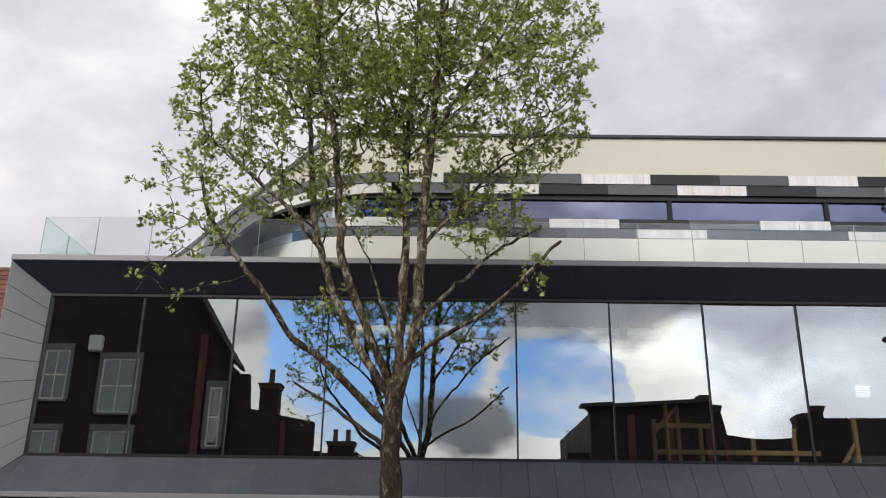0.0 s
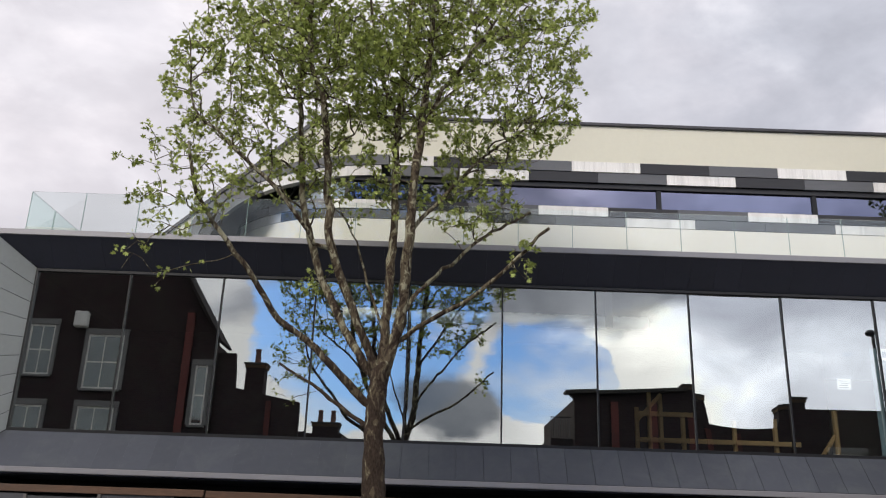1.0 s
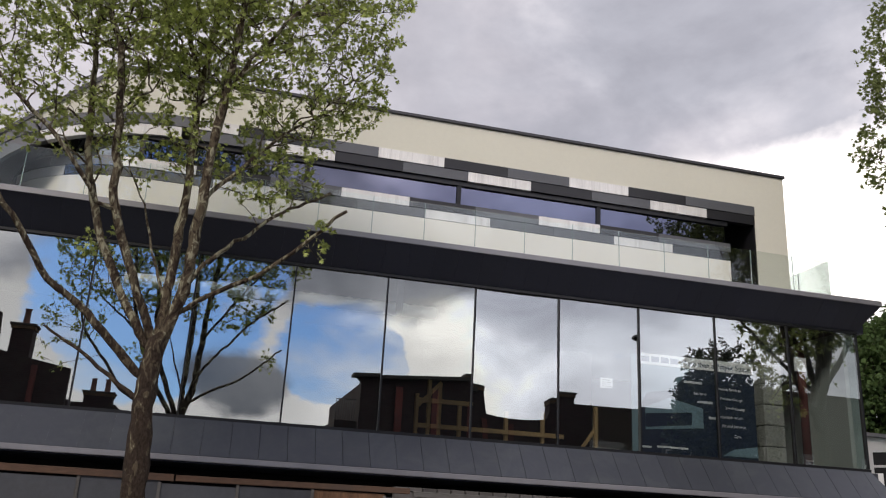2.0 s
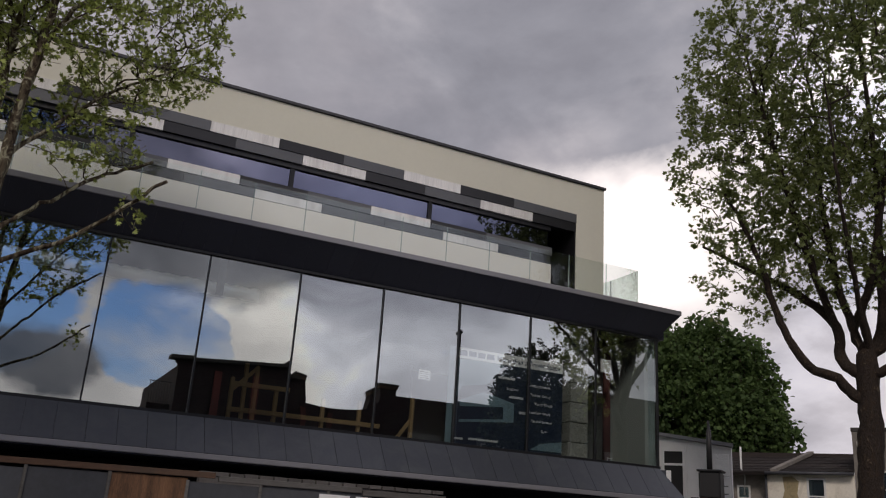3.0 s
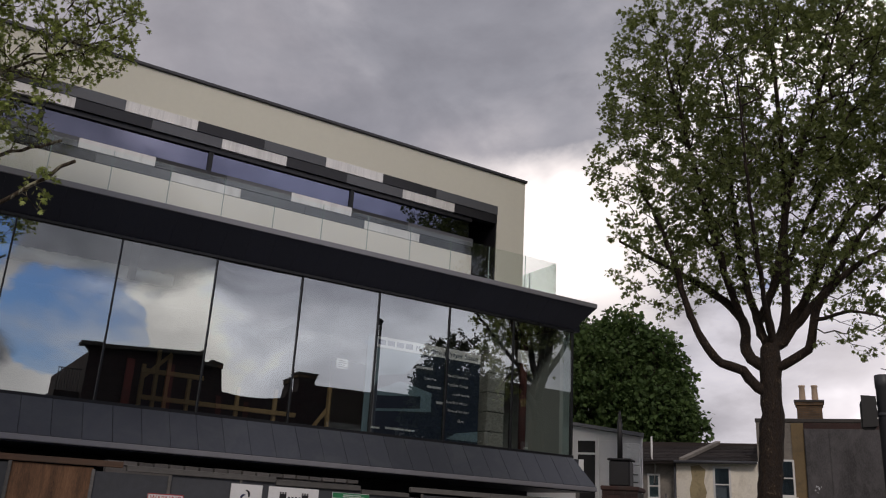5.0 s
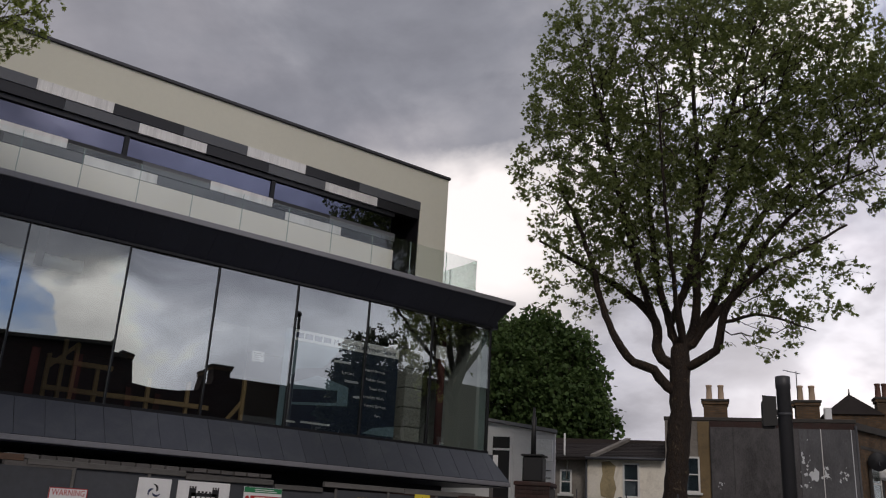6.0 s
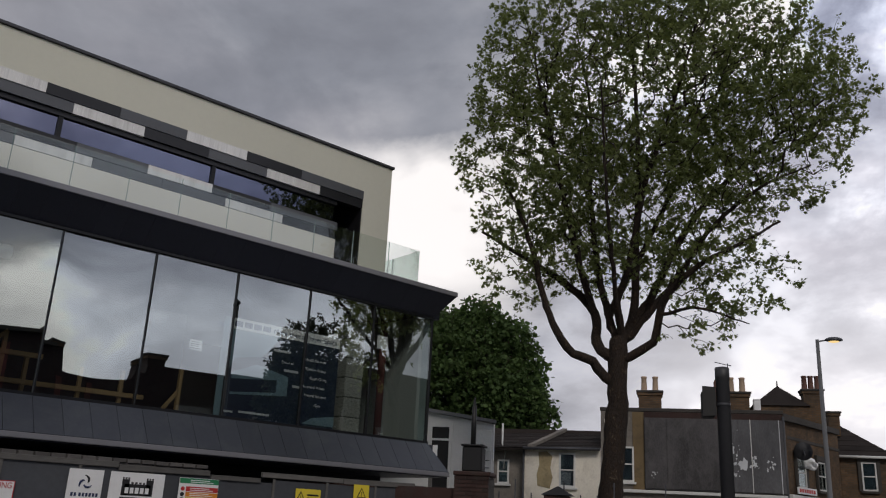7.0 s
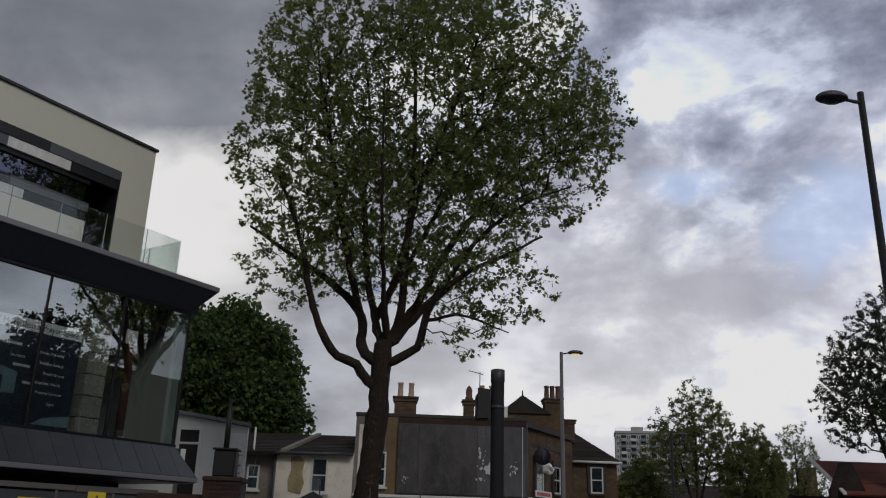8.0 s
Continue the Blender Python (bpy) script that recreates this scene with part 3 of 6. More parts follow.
part("roof_slab", slabbed([(-2.30, UY + 0.221, UZ - 0.25), (UX1 - 0.23, UY + 0.221, UZ - 0.25), (UX1 - 0.23, UY + 0.221, UZ - 0.07), (-2.30, UY + 0.221, UZ - 0.07)], (0, 7.4, 0)), LEAD, hall)
part("roof_slope", slabbed([(-5.75, UY + 0.221, FT), (-5.55, UY + 0.221, FT), (-2.2, UY + 0.221, UZ - 0.30), (-2.34, UY + 0.221, UZ - 0.07)], (0, 7.4, 0)), LEAD, hall)
part("coping", boxed(-2.36, UX1 + 0.04, UY - 0.05, UY + 0.35, UZ - 0.055, UZ + 0.01, bevel=0.006), LEAD, hall, "dark metal coping")
part("coping", slabbed([(-5.80, UY - 0.04, FT), (-5.72, UY - 0.04, FT), (-2.30, UY - 0.04, UZ - 0.04), (-2.38, UY - 0.04, UZ)], (0, 0.32, 0)), LEAD, hall)
# lining of the opening
lining = bmesh.new()
for (xa, za), (xb, zb) in zip(curve, curve[1:]):
    slab(lining, [(xa, UY + 0.01, za), (xb, UY + 0.01, zb), (xb + 0.02, UY + 0.01, zb - 0.02), (xa, UY + 0.01, za - 0.03)], (0, 1.9, 0))
part("opening_lining", lining, LINING, hall)
part("opening_head", boxed(-0.9, OPX, UY + 0.02, UY + 1.9, OPT - 0.04, OPT - 0.004), BLACK, hall)
part("opening_side", boxed(OPX - 0.03, OPX - 0.003, UY + 0.02, UY + 1.9, FT, OPT - 0.045), BLACK, hall)
part("dark_glazing", boxed(10.6, OPX - 0.04, UY + 1.2, UY + 1.23, FT, OPT - 0.05), GLASS_BLUE, hall)
# same near-black colour stands for the dimness behind the ribbon window
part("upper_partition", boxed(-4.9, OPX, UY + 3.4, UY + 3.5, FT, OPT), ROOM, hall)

# the window bands follow a line that is straight and then bends back
def band_line(s, off=0.0):
    """A point s metres to the left of the band's right end, off metres out."""
    straight = 12.6
    if s <= straight:
        return (11.04 - s, UY + 0.03 - off)
    r = 3.1
    a = min((s - straight) / r, 1.5)
    return (11.04 - straight - (r + off) * math.sin(a), UY + 0.03 + r - (r + off) * math.cos(a))
def band(name, s0, s1, z0, z1, mat, parent, off=0.0, thick=0.05, gap=0.004):
    k = max(1, int((s1 - s0) / 0.25)) if s1 > 12.5 else 1
    ss = [s0 + gap + (s1 - s0 - 2 * gap) * i / k for i in range(k + 1)]
    bm = bmesh.new()
    front = [band_line(s, off) for s in ss]
    back = [band_line(s, off - thick) for s in ss]
    vs = [[bm.verts.new((x, y, z)) for x, y in line] for line, z in ((front, z0), (front, z1), (back, z1), (back, z0))]
    for a, b in ((0, 1), (1, 2), (2, 3), (3, 0)):
        for i in range(k):
            f = bm.faces.new((vs[a][i], vs[a][i + 1], vs[b][i + 1], vs[b][i]))
    for i in (0, k):
        bm.faces.new([vs[q][i] for q in range(4)])
    bmesh.ops.recalc_face_normals(bm, faces=bm.faces)
    return part(name, bm, mat, parent)
SMAX = 16.6
strip = part("band_core", boxed(-1.5, 11.0, UY + 0.1, UY + 0.25, FT, 7.6), FRAME, hall, "long ribbon window with patchwork panels")
LOOKS = {"S": SILVER, "B": BLACK, "G": GREY}
# rows of panels 1.42 long, laid like bond: the pattern is read from the right end
def row(z0, z1, first, pattern, off):
    s = first
    for c in pattern:
        s0, s1 = max(s, 0.0), min(s + 1.42, SMAX)
        if s1 > s0 + 0.05:
            band("panel", s0, s1, z0 + 0.003, z1 - 0.003, LOOKS[c], strip, off)
        s += 1.42
for i, c in enumerate("GBSGBSGBSGBS"):
    x1 = OPX - 0.0 if i == 0 else 9.94 - 1.42 * (i - 1)
    x0 = 9.94 - 1.42 * i
    if x1 > -0.8:
        part("panel", boxed(max(x0, -0.9) + 0.003, x1 - 0.003, UY - 0.012, UY + 0.15, 8.825, 9.047), LOOKS[c], strip)
for i, c in enumerate("BSGBSGBSGBSG"):
    x1 = OPX if i == 0 else 10.48 - 1.42 * (i - 1)
    x0 = 10.48 - 1.42 * i
    if x1 > -0.8:
        part("panel", boxed(max(x0, -0.9) + 0.003, x1 - 0.003, UY + 0.008, UY + 0.17, 8.60, 8.82), LOOKS[c], strip)
def swept(k0, k1, d0, d1, y0, y1, mat, steps=5):
    """A panel that follows the swept end, between two insets."""
    ks = [k0 + (k1 - k0) * q / steps for q in range(steps + 1)]
    pts = [arch(k, d0) for k in ks] + [arch(k, d1) for k in reversed(ks)]
    part("panel", slabbed([(x, y0, z) for x, z in pts], (0, y1 - y0, 0)), mat, strip)
for q, c in enumerate("GGGG"):
    swept(0.004 + q * 0.25, 0.246 + q * 0.25, 0.0, 0.222, UY - 0.012, UY + 0.15, LOOKS[c])
for q, c in enumerate("SSGB"):
    swept(0.03 + q * 0.24, 0.266 + q * 0.24, 0.228, 0.45, UY + 0.008, UY + 0.17, LOOKS[c])
row(7.85, 8.05, -1.05, "GGBSGBSGBSGBS", 0.03)
row(7.65, 7.85, 0.03, "BSGGSGBSGBSG", 0.01)
s = 0.0
while s < SMAX - 0.2:
    e = 12.6 if s == 0 else SMAX
    band("pale_wall", s, e, FT, 7.645, PANEL_PALE, strip, 0.0, gap=0.0)
    s = e
s, k = 0.0, 0
while s < SMAX:
    e = min(s + 3.2, SMAX)
    g_ = band("window_pane", s, e, 8.06, 8.50, GLASS if s > 12 else GLASS_BLUE, strip, -0.10, 0.012, 0.05)
    g_.visible_shadow = False
    band("window_post", max(e - 0.05, 0), e + 0.05, 8.06, 8.50, FRAME, strip, -0.06, 0.08)
    s = e
band("window_head", 0, SMAX, 8.50, 8.595, BLACK, strip, -0.04, 0.2)
band("window_sill", 0, SMAX, 8.05, 8.062, FRAME, strip, 0.0, 0.2)

# glass balustrade on the terrace edge
rail = thing("glass_balustrade", "frameless clear glass balustrade on the terrace edge", "balustrade")
bx = -7.5
i = 0
while bx < 12.5:
    e = min(bx + 1.015, 12.70)
    p = part("glass_panel", boxed(bx + 0.006, e - 0.006, 15.194, 15.206, FT - 0.03, 7.53), CLEAR, rail)
    p.visible_shadow = False
    part("panel_edge", boxed(bx - 0.0055, bx + 0.0055, 15.193, 15.207, FT - 0.03, 7.53), GLASS_EDGE, rail)
    bx = e
for x in (-7.5, 12.70):
    for k in range(3):
        p = part("glass_panel", boxed(x - 0.006, x + 0.006, 15.214 + k * 1.02, 16.22 + k * 1.02, FT - 0.03, 7.53), CLEAR, rail)
        p.visible_shadow = False
        part("panel_edge", boxed(x - 0.007, x + 0.007, 16.221 + k * 1.02, 16.232 + k * 1.02, FT - 0.03, 7.53), GLASS_EDGE, rail)
part("channel", boxed(-7.52, 12.72, 15.17, 15.23, FT - 0.03, FT + 0.03, bevel=0.004), EDGE, rail)

# ---- trees ----


def spline(pts, step):
    """A smooth line through a few points."""
    ps = [Vector(p) for p in pts]
    ps = [2 * ps[0] - ps[1]] + ps + [2 * ps[-1] - ps[-2]]
    out = []
    for a, b, c, d in zip(ps, ps[1:], ps[2:], ps[3:]):
        k = max(1, int((c - b).length / step))
        for i in range(k):
            t = i / k
            out.append(0.5 * (2 * b + (c - a) * t + (2 * a - 5 * b + 4 * c - d) * t * t + (3 * b - a - 3 * c + d) * t ** 3))
    return out + [ps[-2]]


LEAF_EDGE = [(0, 0), (0.24, -0.02), (0.54, 0.22), (0.24, 0.36), (0.47, 0.74), (0.13, 0.60), (0, 1.0), (-0.13, 0.60), (-0.47, 0.74), (-0.24, 0.36), (-0.54, 0.22), (-0.24, -0.02)]
LEAF_PLAIN = [(0, 0), (0.40, 0.30), (0.30, 0.72), (0, 1.0), (-0.34, 0.66), (-0.38, 0.28)]


def tree(name, label, base, facing, trunk, limbs, clouds_, n_twigs, leaf, n_leaf, radius, bark, green, seed, sides=10, tip=0.0035, droop=0.35, step=0.14, size=1.0, limb_r=0.0, thick=()):
    """A tree: a trunk and limbs along smooth lines (right, up, away from the base), twigs that reach out to
    places in the crown's clouds, and lobed leaves along them."""
    rng = np.random.default_rng(seed)
    m = pose(*base, 0, 0, facing)
    top = thing(name, label, "tree", m, {"plane_tree": "plane trees", "street_tree": "street trees"}.get(name, ""))
    pos, par, own = [], [], []

    def chain(points, parent, owner):
        for p in points:
            pos.append(np.array(p, float))
            par.append(parent)
            own.append(owner)
            parent = len(pos) - 1
        return parent

    conv = lambda pts: [(size * p[0], size * p[2] if len(p) > 2 else 0.0, 1.58 + size * (p[1] - 1.58)) for p in pts]
    chain(spline(conv(trunk), step), -1, 0)
    for i, l in enumerate(limbs):
        line = spline(conv(l), step)
        near = int(np.argmin([np.linalg.norm(q - np.array(line[0])) for q in pos]))
        wob = [np.array(p) + rng.normal(0, 0.009, 3) for p in line[1:]]
        chain(wob, near, i + 1)
    fork = np.array(conv(trunk)[-1])
    # places to reach
    targets = []
    total = sum(c[3] * c[4] * c[5] for c in clouds_)
    for cx, cz, cy, rx, rz, ry in clouds_:
        cx, cz, cy, rx, rz, ry = size * cx, 1.58 + size * (cz - 1.58), size * cy, size * rx, size * rz, size * ry
        for _ in range(int(n_twigs * rx * rz * ry / total)):
            d = rng.normal(0, 1, 3)
            d *= (0.35 + 0.65 * rng.random() ** 0.6) / np.linalg.norm(d)
            targets.append(np.array((cx + rx * d[0], cy + ry * d[1], cz + rz * d[2])))
    P = np.array(pos)
    first_of_twigs = len(pos)
    dist = [np.min(np.linalg.norm(P - t, axis=1)) for t in targets]
    buf = np.zeros((len(pos) + len(targets) * 60, 3))
    buf[:len(pos)] = P
    used = len(pos)
    depth = np.linalg.norm(buf - fork, axis=1)
    skip = max(2, int(0.5 * len(spline(conv(trunk), step))))
    for k in np.argsort(dist):
        t = targets[k]
        d = np.linalg.norm(buf[:used] - t, axis=1)
        away = np.linalg.norm(t - fork)
        cost = d + np.where(depth[:used] > away - 0.25 * d, 1.5, 0.0) + np.where(buf[:used, 2] > t[2] + 0.3, 0.5, 0.0)
        cost[:skip] += 50
        j = int(np.argmin(cost))
        a = buf[j].copy()
        length = np.linalg.norm(t - a)
        if length < 0.08:
            continue
        steps = max(2, min(55, int(length / step)))
        side = rng.normal(0, 0.07 * length, 3)
        side[2] += 0.10 * length
        parent = j
        for s in range(1, steps + 1):
            u = s / steps
            p = a + (t - a) * u + side * (4 * u * (1 - u)) * 0.6 + rng.normal(0, 0.018, 3)
            buf[used] = p
            depth[used] = np.linalg.norm(p - fork)
            pos.append(p)
            par.append(parent)
            own.append(-1)
            parent = used
            used += 1
    n = len(pos)
    par = np.array(par)
    kids = [[] for _ in range(n)]
    for i in range(n):
        if par[i] >= 0:
            kids[par[i]].append(i)
    tips = np.zeros(n)
    for i in range(n - 1, -1, -1):
        if not kids[i]:
            tips[i] = max(tips[i], 1)
        if par[i] >= 0:
            tips[par[i]] += tips[i]
    power = math.log(tips[0]) / math.log(0.74 * radius / tip)
    rad = tip * tips ** (1 / power)
    stem = [i for i in range(n) if own[i] == 0]
    for q, i in enumerate(stem):
        rad[i] = radius * (1.12 - 0.32 * q / len(stem))
    for o in range(1, len(limbs) + 1):
        r_limb, taper = thick[o - 1] if thick else (limb_r, 0.78)
        ids = [i for i in range(n) if own[i] == o]
        for q, i in enumerate(ids):
            floor_r = r_limb * (1 - taper * q / len(ids))
            rad[i] = max(min(rad[i], 1.15 * floor_r), floor_r) if thick else max(rad[i], floor_r)
    # strands
    data = {}
    starts = [0] + [i for i in range(n) if par[i] >= 0 and i != max(kids[par[i]], key=lambda q: (own[q] == own[par[i]] and own[q] >= 0, tips[q]))]
    for s in starts:
        line, i = ([par[s]] if par[s] >= 0 else []) + [s], s
        while kids[i]:
            i = max(kids[i], key=lambda q: (own[q] == own[i] and own[q] >= 0, tips[q]))
            line.append(i)
        key = own[s] if own[s] >= 0 else "twig"
        data.setdefault(key, []).append(line)
    for key, lines in data.items():
        verts, faces = [], []
        for line in lines:
            pts = [Vector(pos[i]) for i in line]
            rs = [rad[i] for i in line]
            if par[line[0]] >= 0 or line[0] != 0:
                rs[0] = min(rs[0], rs[1] * 1.25)
            k = sides if rs[0] > 0.05 else (6 if rs[0] > 0.02 else (4 if rs[0] > 0.008 else 3))
            prev = None
            ref = Vector((0.3, 1, 0.1)).normalized()
            for i, p in enumerate(pts):
                d = (pts[min(i + 1, len(pts) - 1)] - pts[max(i - 1, 0)])
                d = d.normalized() if d.length > 1e-6 else Vector((0, 0, 1))
                s = ref - d * ref.dot(d)
                s = s.normalized() if s.length > 1e-4 else d.orthogonal().normalized()
                ref = s
                u = d.cross(s)
                base_i = len(verts)
                for q in range(k):
                    a = 2 * math.pi * q / k
                    lump = 1.0 + (0.22 * noise.noise(Vector((p.x * 5 + math.cos(a) * 1.3, p.y * 5 + math.sin(a) * 1.3, p.z * 4))) + 0.16 * noise.noise(Vector((math.cos(a) * 2.6, math.sin(a) * 2.6, p.z * 11 + p.x * 3))) if rs[i] > 0.04 else 0.0)
                    verts.append(p + (s * math.cos(a) + u * math.sin(a)) * rs[i] * lump)
                if prev is not None:
                    faces += [(prev + q, prev + (q + 1) % k, base_i + (q + 1) % k, base_i + q) for q in range(k)]
                prev = base_i
        me = bpy.data.meshes.new("wood")
        me.from_pydata(verts, [], faces)
        me.polygons.foreach_set("use_smooth", [True] * len(me.polygons))
        me.materials.append(bark)
        ob = new("trunk" if key == 0 else ("twigwork" if key == "twig" else "limb"), me)
        ob.parent = top
        if key == "twig":
            ob["kind"] = "stuff"
    # leaves
    thin = [i for i in range(first_of_twigs, n) if rad[i] < tip * 2.6]
    edge = LEAF_EDGE if name == "plane_tree" else LEAF_PLAIN
    verts, faces = [], []
    bunch = 4 if name == "plane_tree" else 1  # leaves stand in small bunches along the twigs
    pick = np.repeat(rng.choice(len(thin), size=n_leaf // bunch, replace=True), bunch)
    for q in pick:
        i = thin[q]
        size = leaf * rng.uniform(0.45, 1.3)
        out_ = np.array(pos[i]) - pos[par[i]]
        dirn = out_ / (np.linalg.norm(out_) + 1e-6) * 0.5 + rng.normal(0, 0.75, 3)
        dirn[2] -= droop
        d = Vector(dirn).normalized()
        nrm = Vector(rng.normal(0, 0.75, 3)) + Vector((0, 0, 0.8))
        s = d.cross(nrm)
        s = s.normalized() if s.length > 1e-4 else d.orthogonal().normalized()
        nn = s.cross(d)
        root = Vector(pos[i]) + d * size * rng.uniform(0.25, 0.8) + Vector(rng.normal(0, leaf * 0.35, 3))
        cup = rng.uniform(-0.25, 0.35)
        b = len(verts)
        verts.append(root + d * size * 0.42)
        for x, y in edge:
            verts.append(root + (d * y + s * x * 1.05 + nn * cup * (abs(x) * 1.1 + (y - 0.4) ** 2)) * size)
        e = len(edge)
        faces += [(b, b + 1 + k, b + 1 + (k + 1) % e) for k in range(e)]
    me = bpy.data.meshes.new("leaves")
    me.from_pydata(verts, [], faces)
    me.materials.append(green)
    ob = new("crown", me)
    ob.parent = top
    ob["kind"] = "stuff"
    return top


# the slim plane tree before the glass front: each limb with its thickness and taper
low_stub = [(-0.16, 2.85), (-0.57, 3.15, 0.17), (-0.97, 3.45, 0.33), (-1.44, 3.74, 0.5)]
left_limb = [(-0.15, 3.10), (-0.89, 3.81, -0.1), (-1.38, 4.17, -0.2), (-1.72, 4.65, -0.45), (-2.07, 5.07, -0.57), (-2.47, 5.65, -0.7), (-2.62, 6.3, -0.8)]
left_stem = [(-0.13, 3.45), (-0.46, 3.94, 0.07), (-0.92, 4.81, 0.2), (-1.27, 5.84, 0.35), (-1.38, 6.63, 0.42), (-1.54, 7.98, 0.56), (-1.64, 9.03, 0.63), (-1.89, 10.6, 0.7)]
second_stem = [(-0.1, 3.55), (-0.37, 4.13, -0.1), (-0.76, 5.1, -0.27), (-0.86, 5.8, -0.36), (-1.0, 7.1, -0.53), (-1.22, 7.82, -0.62), (-1.25, 9.8, -0.8)]
left_bough = [(-0.92, 5.01, -0.3), (-1.07, 5.27, -0.5), (-1.5, 5.76, -0.72), (-2.15, 6.32, -0.9), (-2.54, 6.7, -1.04), (-2.66, 7.5, -1.2)]
mid_stem = [(-0.07, 3.55), (-0.03, 4.24, 0.06), (0.0, 5.54, 0.19), (-0.03, 6.5, 0.25), (-0.02, 7.45, 0.31), (0.05, 8.6, 0.4), (0.08, 10.8, 0.5)]
mid_fork = [(-0.03, 7.31, 0.3), (-0.23, 7.76, 0.45), (-0.36, 8.33, 0.6), (-0.55, 9.33, 0.75), (-0.72, 10.7, 0.9)]
right_stem = [(-0.03, 3.55), (0.15, 4.21, -0.07), (0.2, 5.1, -0.22), (0.27, 6.26, -0.3), (0.36, 7.28, -0.38), (0.45, 8.8, -0.5), (0.58, 10.5, -0.6)]
right_bough = [(0.32, 6.81, -0.35), (0.61, 7.33, -0.51), (0.98, 7.85, -0.68), (1.37, 8.46, -0.84), (1.68, 9.27, -1.0)]
far_bough = [(0.22, 5.4, -0.2), (0.7, 6.08, 0.08), (1.26, 6.81, 0.35), (1.87, 7.41, 0.62), (2.5, 8.0, 0.9)]
right_stub = [(-0.02, 3.85), (0.57, 4.27, -0.1), (1.0, 4.49, -0.2), (1.28, 4.72, -0.3), (1.64, 5.04, -0.4), (2.02, 5.43, -0.5)]
upper_stub = [(0.1, 4.15), (0.35, 4.7, 0.28), (0.79, 5.21, 0.55), (1.28, 5.74, 0.83), (1.96, 6.24, 1.1)]
thin_shoot = [(-0.06, 4.1), (-0.33, 4.81, 0.2), (-0.54, 5.44, 0.4), (-0.81, 5.97, 0.6)]
tree("plane_tree", "young plane tree with several stems and fresh green leaves", (-0.45, 11.0, 0.0), 0,
     [(0.0, -0.1), (-0.04, 1.2), (-0.08, 2.26), (-0.11, 2.8), (-0.1, 3.28), (-0.08, 3.57)],
     [low_stub, left_limb, left_stem, second_stem, left_bough, mid_stem, mid_fork, right_stem, right_bough, far_bough, right_stub, upper_stub, thin_shoot],
     [(-0.45, 9.6, 0.0, 2.75, 2.4, 2.3), (-1.6, 7.4, -0.1, 1.75, 1.5, 1.6), (0.95, 7.8, 0.1, 1.75, 1.4, 1.6), (2.0, 7.8, 0.5, 0.75, 0.75, 0.8), (2.25, 8.9, 0.1, 0.7, 1.1, 0.8), (-2.75, 5.9, -0.7, 0.8, 0.8, 0.7), (1.1, 6.1, 0.3, 0.85, 0.5, 0.8), (-0.5, 6.2, 0.0, 0.9, 0.55, 0.8), (-3.0, 4.9, -0.6, 0.4, 0.45, 0.4), (1.75, 5.2, -0.2, 0.3, 0.4, 0.3), (-0.9, 4.9, 0.6, 0.4, 0.3, 0.4)],
     4600, 0.062, 45000, 0.145, BARK, LEAF, 11, tip=0.0042,
     thick=[(0.032, 0.6), (0.054, 0.66), (0.054, 0.72), (0.058, 0.70), (0.028, 0.7), (0.056, 0.62), (0.034, 0.7), (0.074, 0.72), (0.026, 0.7), (0.026, 0.7), (0.034, 0.4), (0.030, 0.35), (0.02, 0.6)])

# the heavier plane tree past the end of the building
low_elbow = [(0.3, 4.2), (-0.06, 4.67, -0.13), (-0.44, 4.8, -0.26), (-0.77, 5.23, -0.39), (-1.03, 5.87, -0.5), (-1.2, 6.6, -0.64), (-1.49, 7.48, -0.77), (-1.89, 8.37, -0.9)]
left_arm = [(0.38, 4.7), (0.02, 5.1, 0.13), (0.0, 5.75, 0.27), (-0.5, 6.32, 0.4), (-1.01, 6.73, 0.53), (-1.76, 7.22, 0.67), (-2.5, 7.73, 0.8)]
left_riser = [(0.0, 5.65, 0.2), (-0.25, 6.47, 0.03), (-0.43, 7.18, -0.13), (-0.65, 8.1, -0.3), (-0.85, 9.16, -0.47), (-1.15, 10.5, -0.63), (-1.36, 11.6, -0.8)]
inner_riser = [(0.42, 5.05), (0.26, 5.75, 0.2), (0.11, 6.43, 0.4), (0.0, 7.33, 0.6), (-0.11, 8.85, 0.8), (-0.09, 10.78, 1.0), (-0.4, 13.0, 1.2)]
crossing = [(0.52, 5.2), (0.45, 5.89, -0.2), (0.62, 6.4, -0.4), (0.76, 6.99, -0.6), (1.02, 8.28, -0.8), (1.59, 9.9, -1.0), (2.1, 11.7, -1.2)]
leader = [(0.58, 5.15), (0.77, 5.75, 0.08), (0.82, 6.5, 0.17), (0.87, 7.53, 0.25), (0.94, 9.14, 0.33), (0.9, 11.3, 0.42), (0.72, 13.5, 0.5)]
long_arm = [(0.6, 5.1), (0.92, 5.71, 0.13), (1.26, 6.33, 0.26), (1.72, 7.31, 0.39), (2.47, 8.39, 0.51), (3.38, 9.34, 0.64), (4.49, 10.35, 0.77), (5.4, 11.1, 0.9)]
right_elbow = [(0.45, 4.7), (0.88, 4.89, -0.14), (1.12, 5.04, -0.29), (1.25, 5.57, -0.43), (1.47, 6.04, -0.57), (2.1, 6.57, -0.71), (2.84, 6.93, -0.86), (3.5, 7.29, -1.0)]
drooping = [(1.25, 5.52, -0.45), (1.81, 5.63, -0.77), (2.37, 5.43, -1.03), (2.76, 5.2, -1.3)]
right_arm = [(0.62, 5.1), (1.13, 5.77, -0.1), (1.67, 6.45, -0.2), (2.35, 7.44, -0.3), (3.29, 8.24, -0.4), (4.25, 8.66, -0.5)]
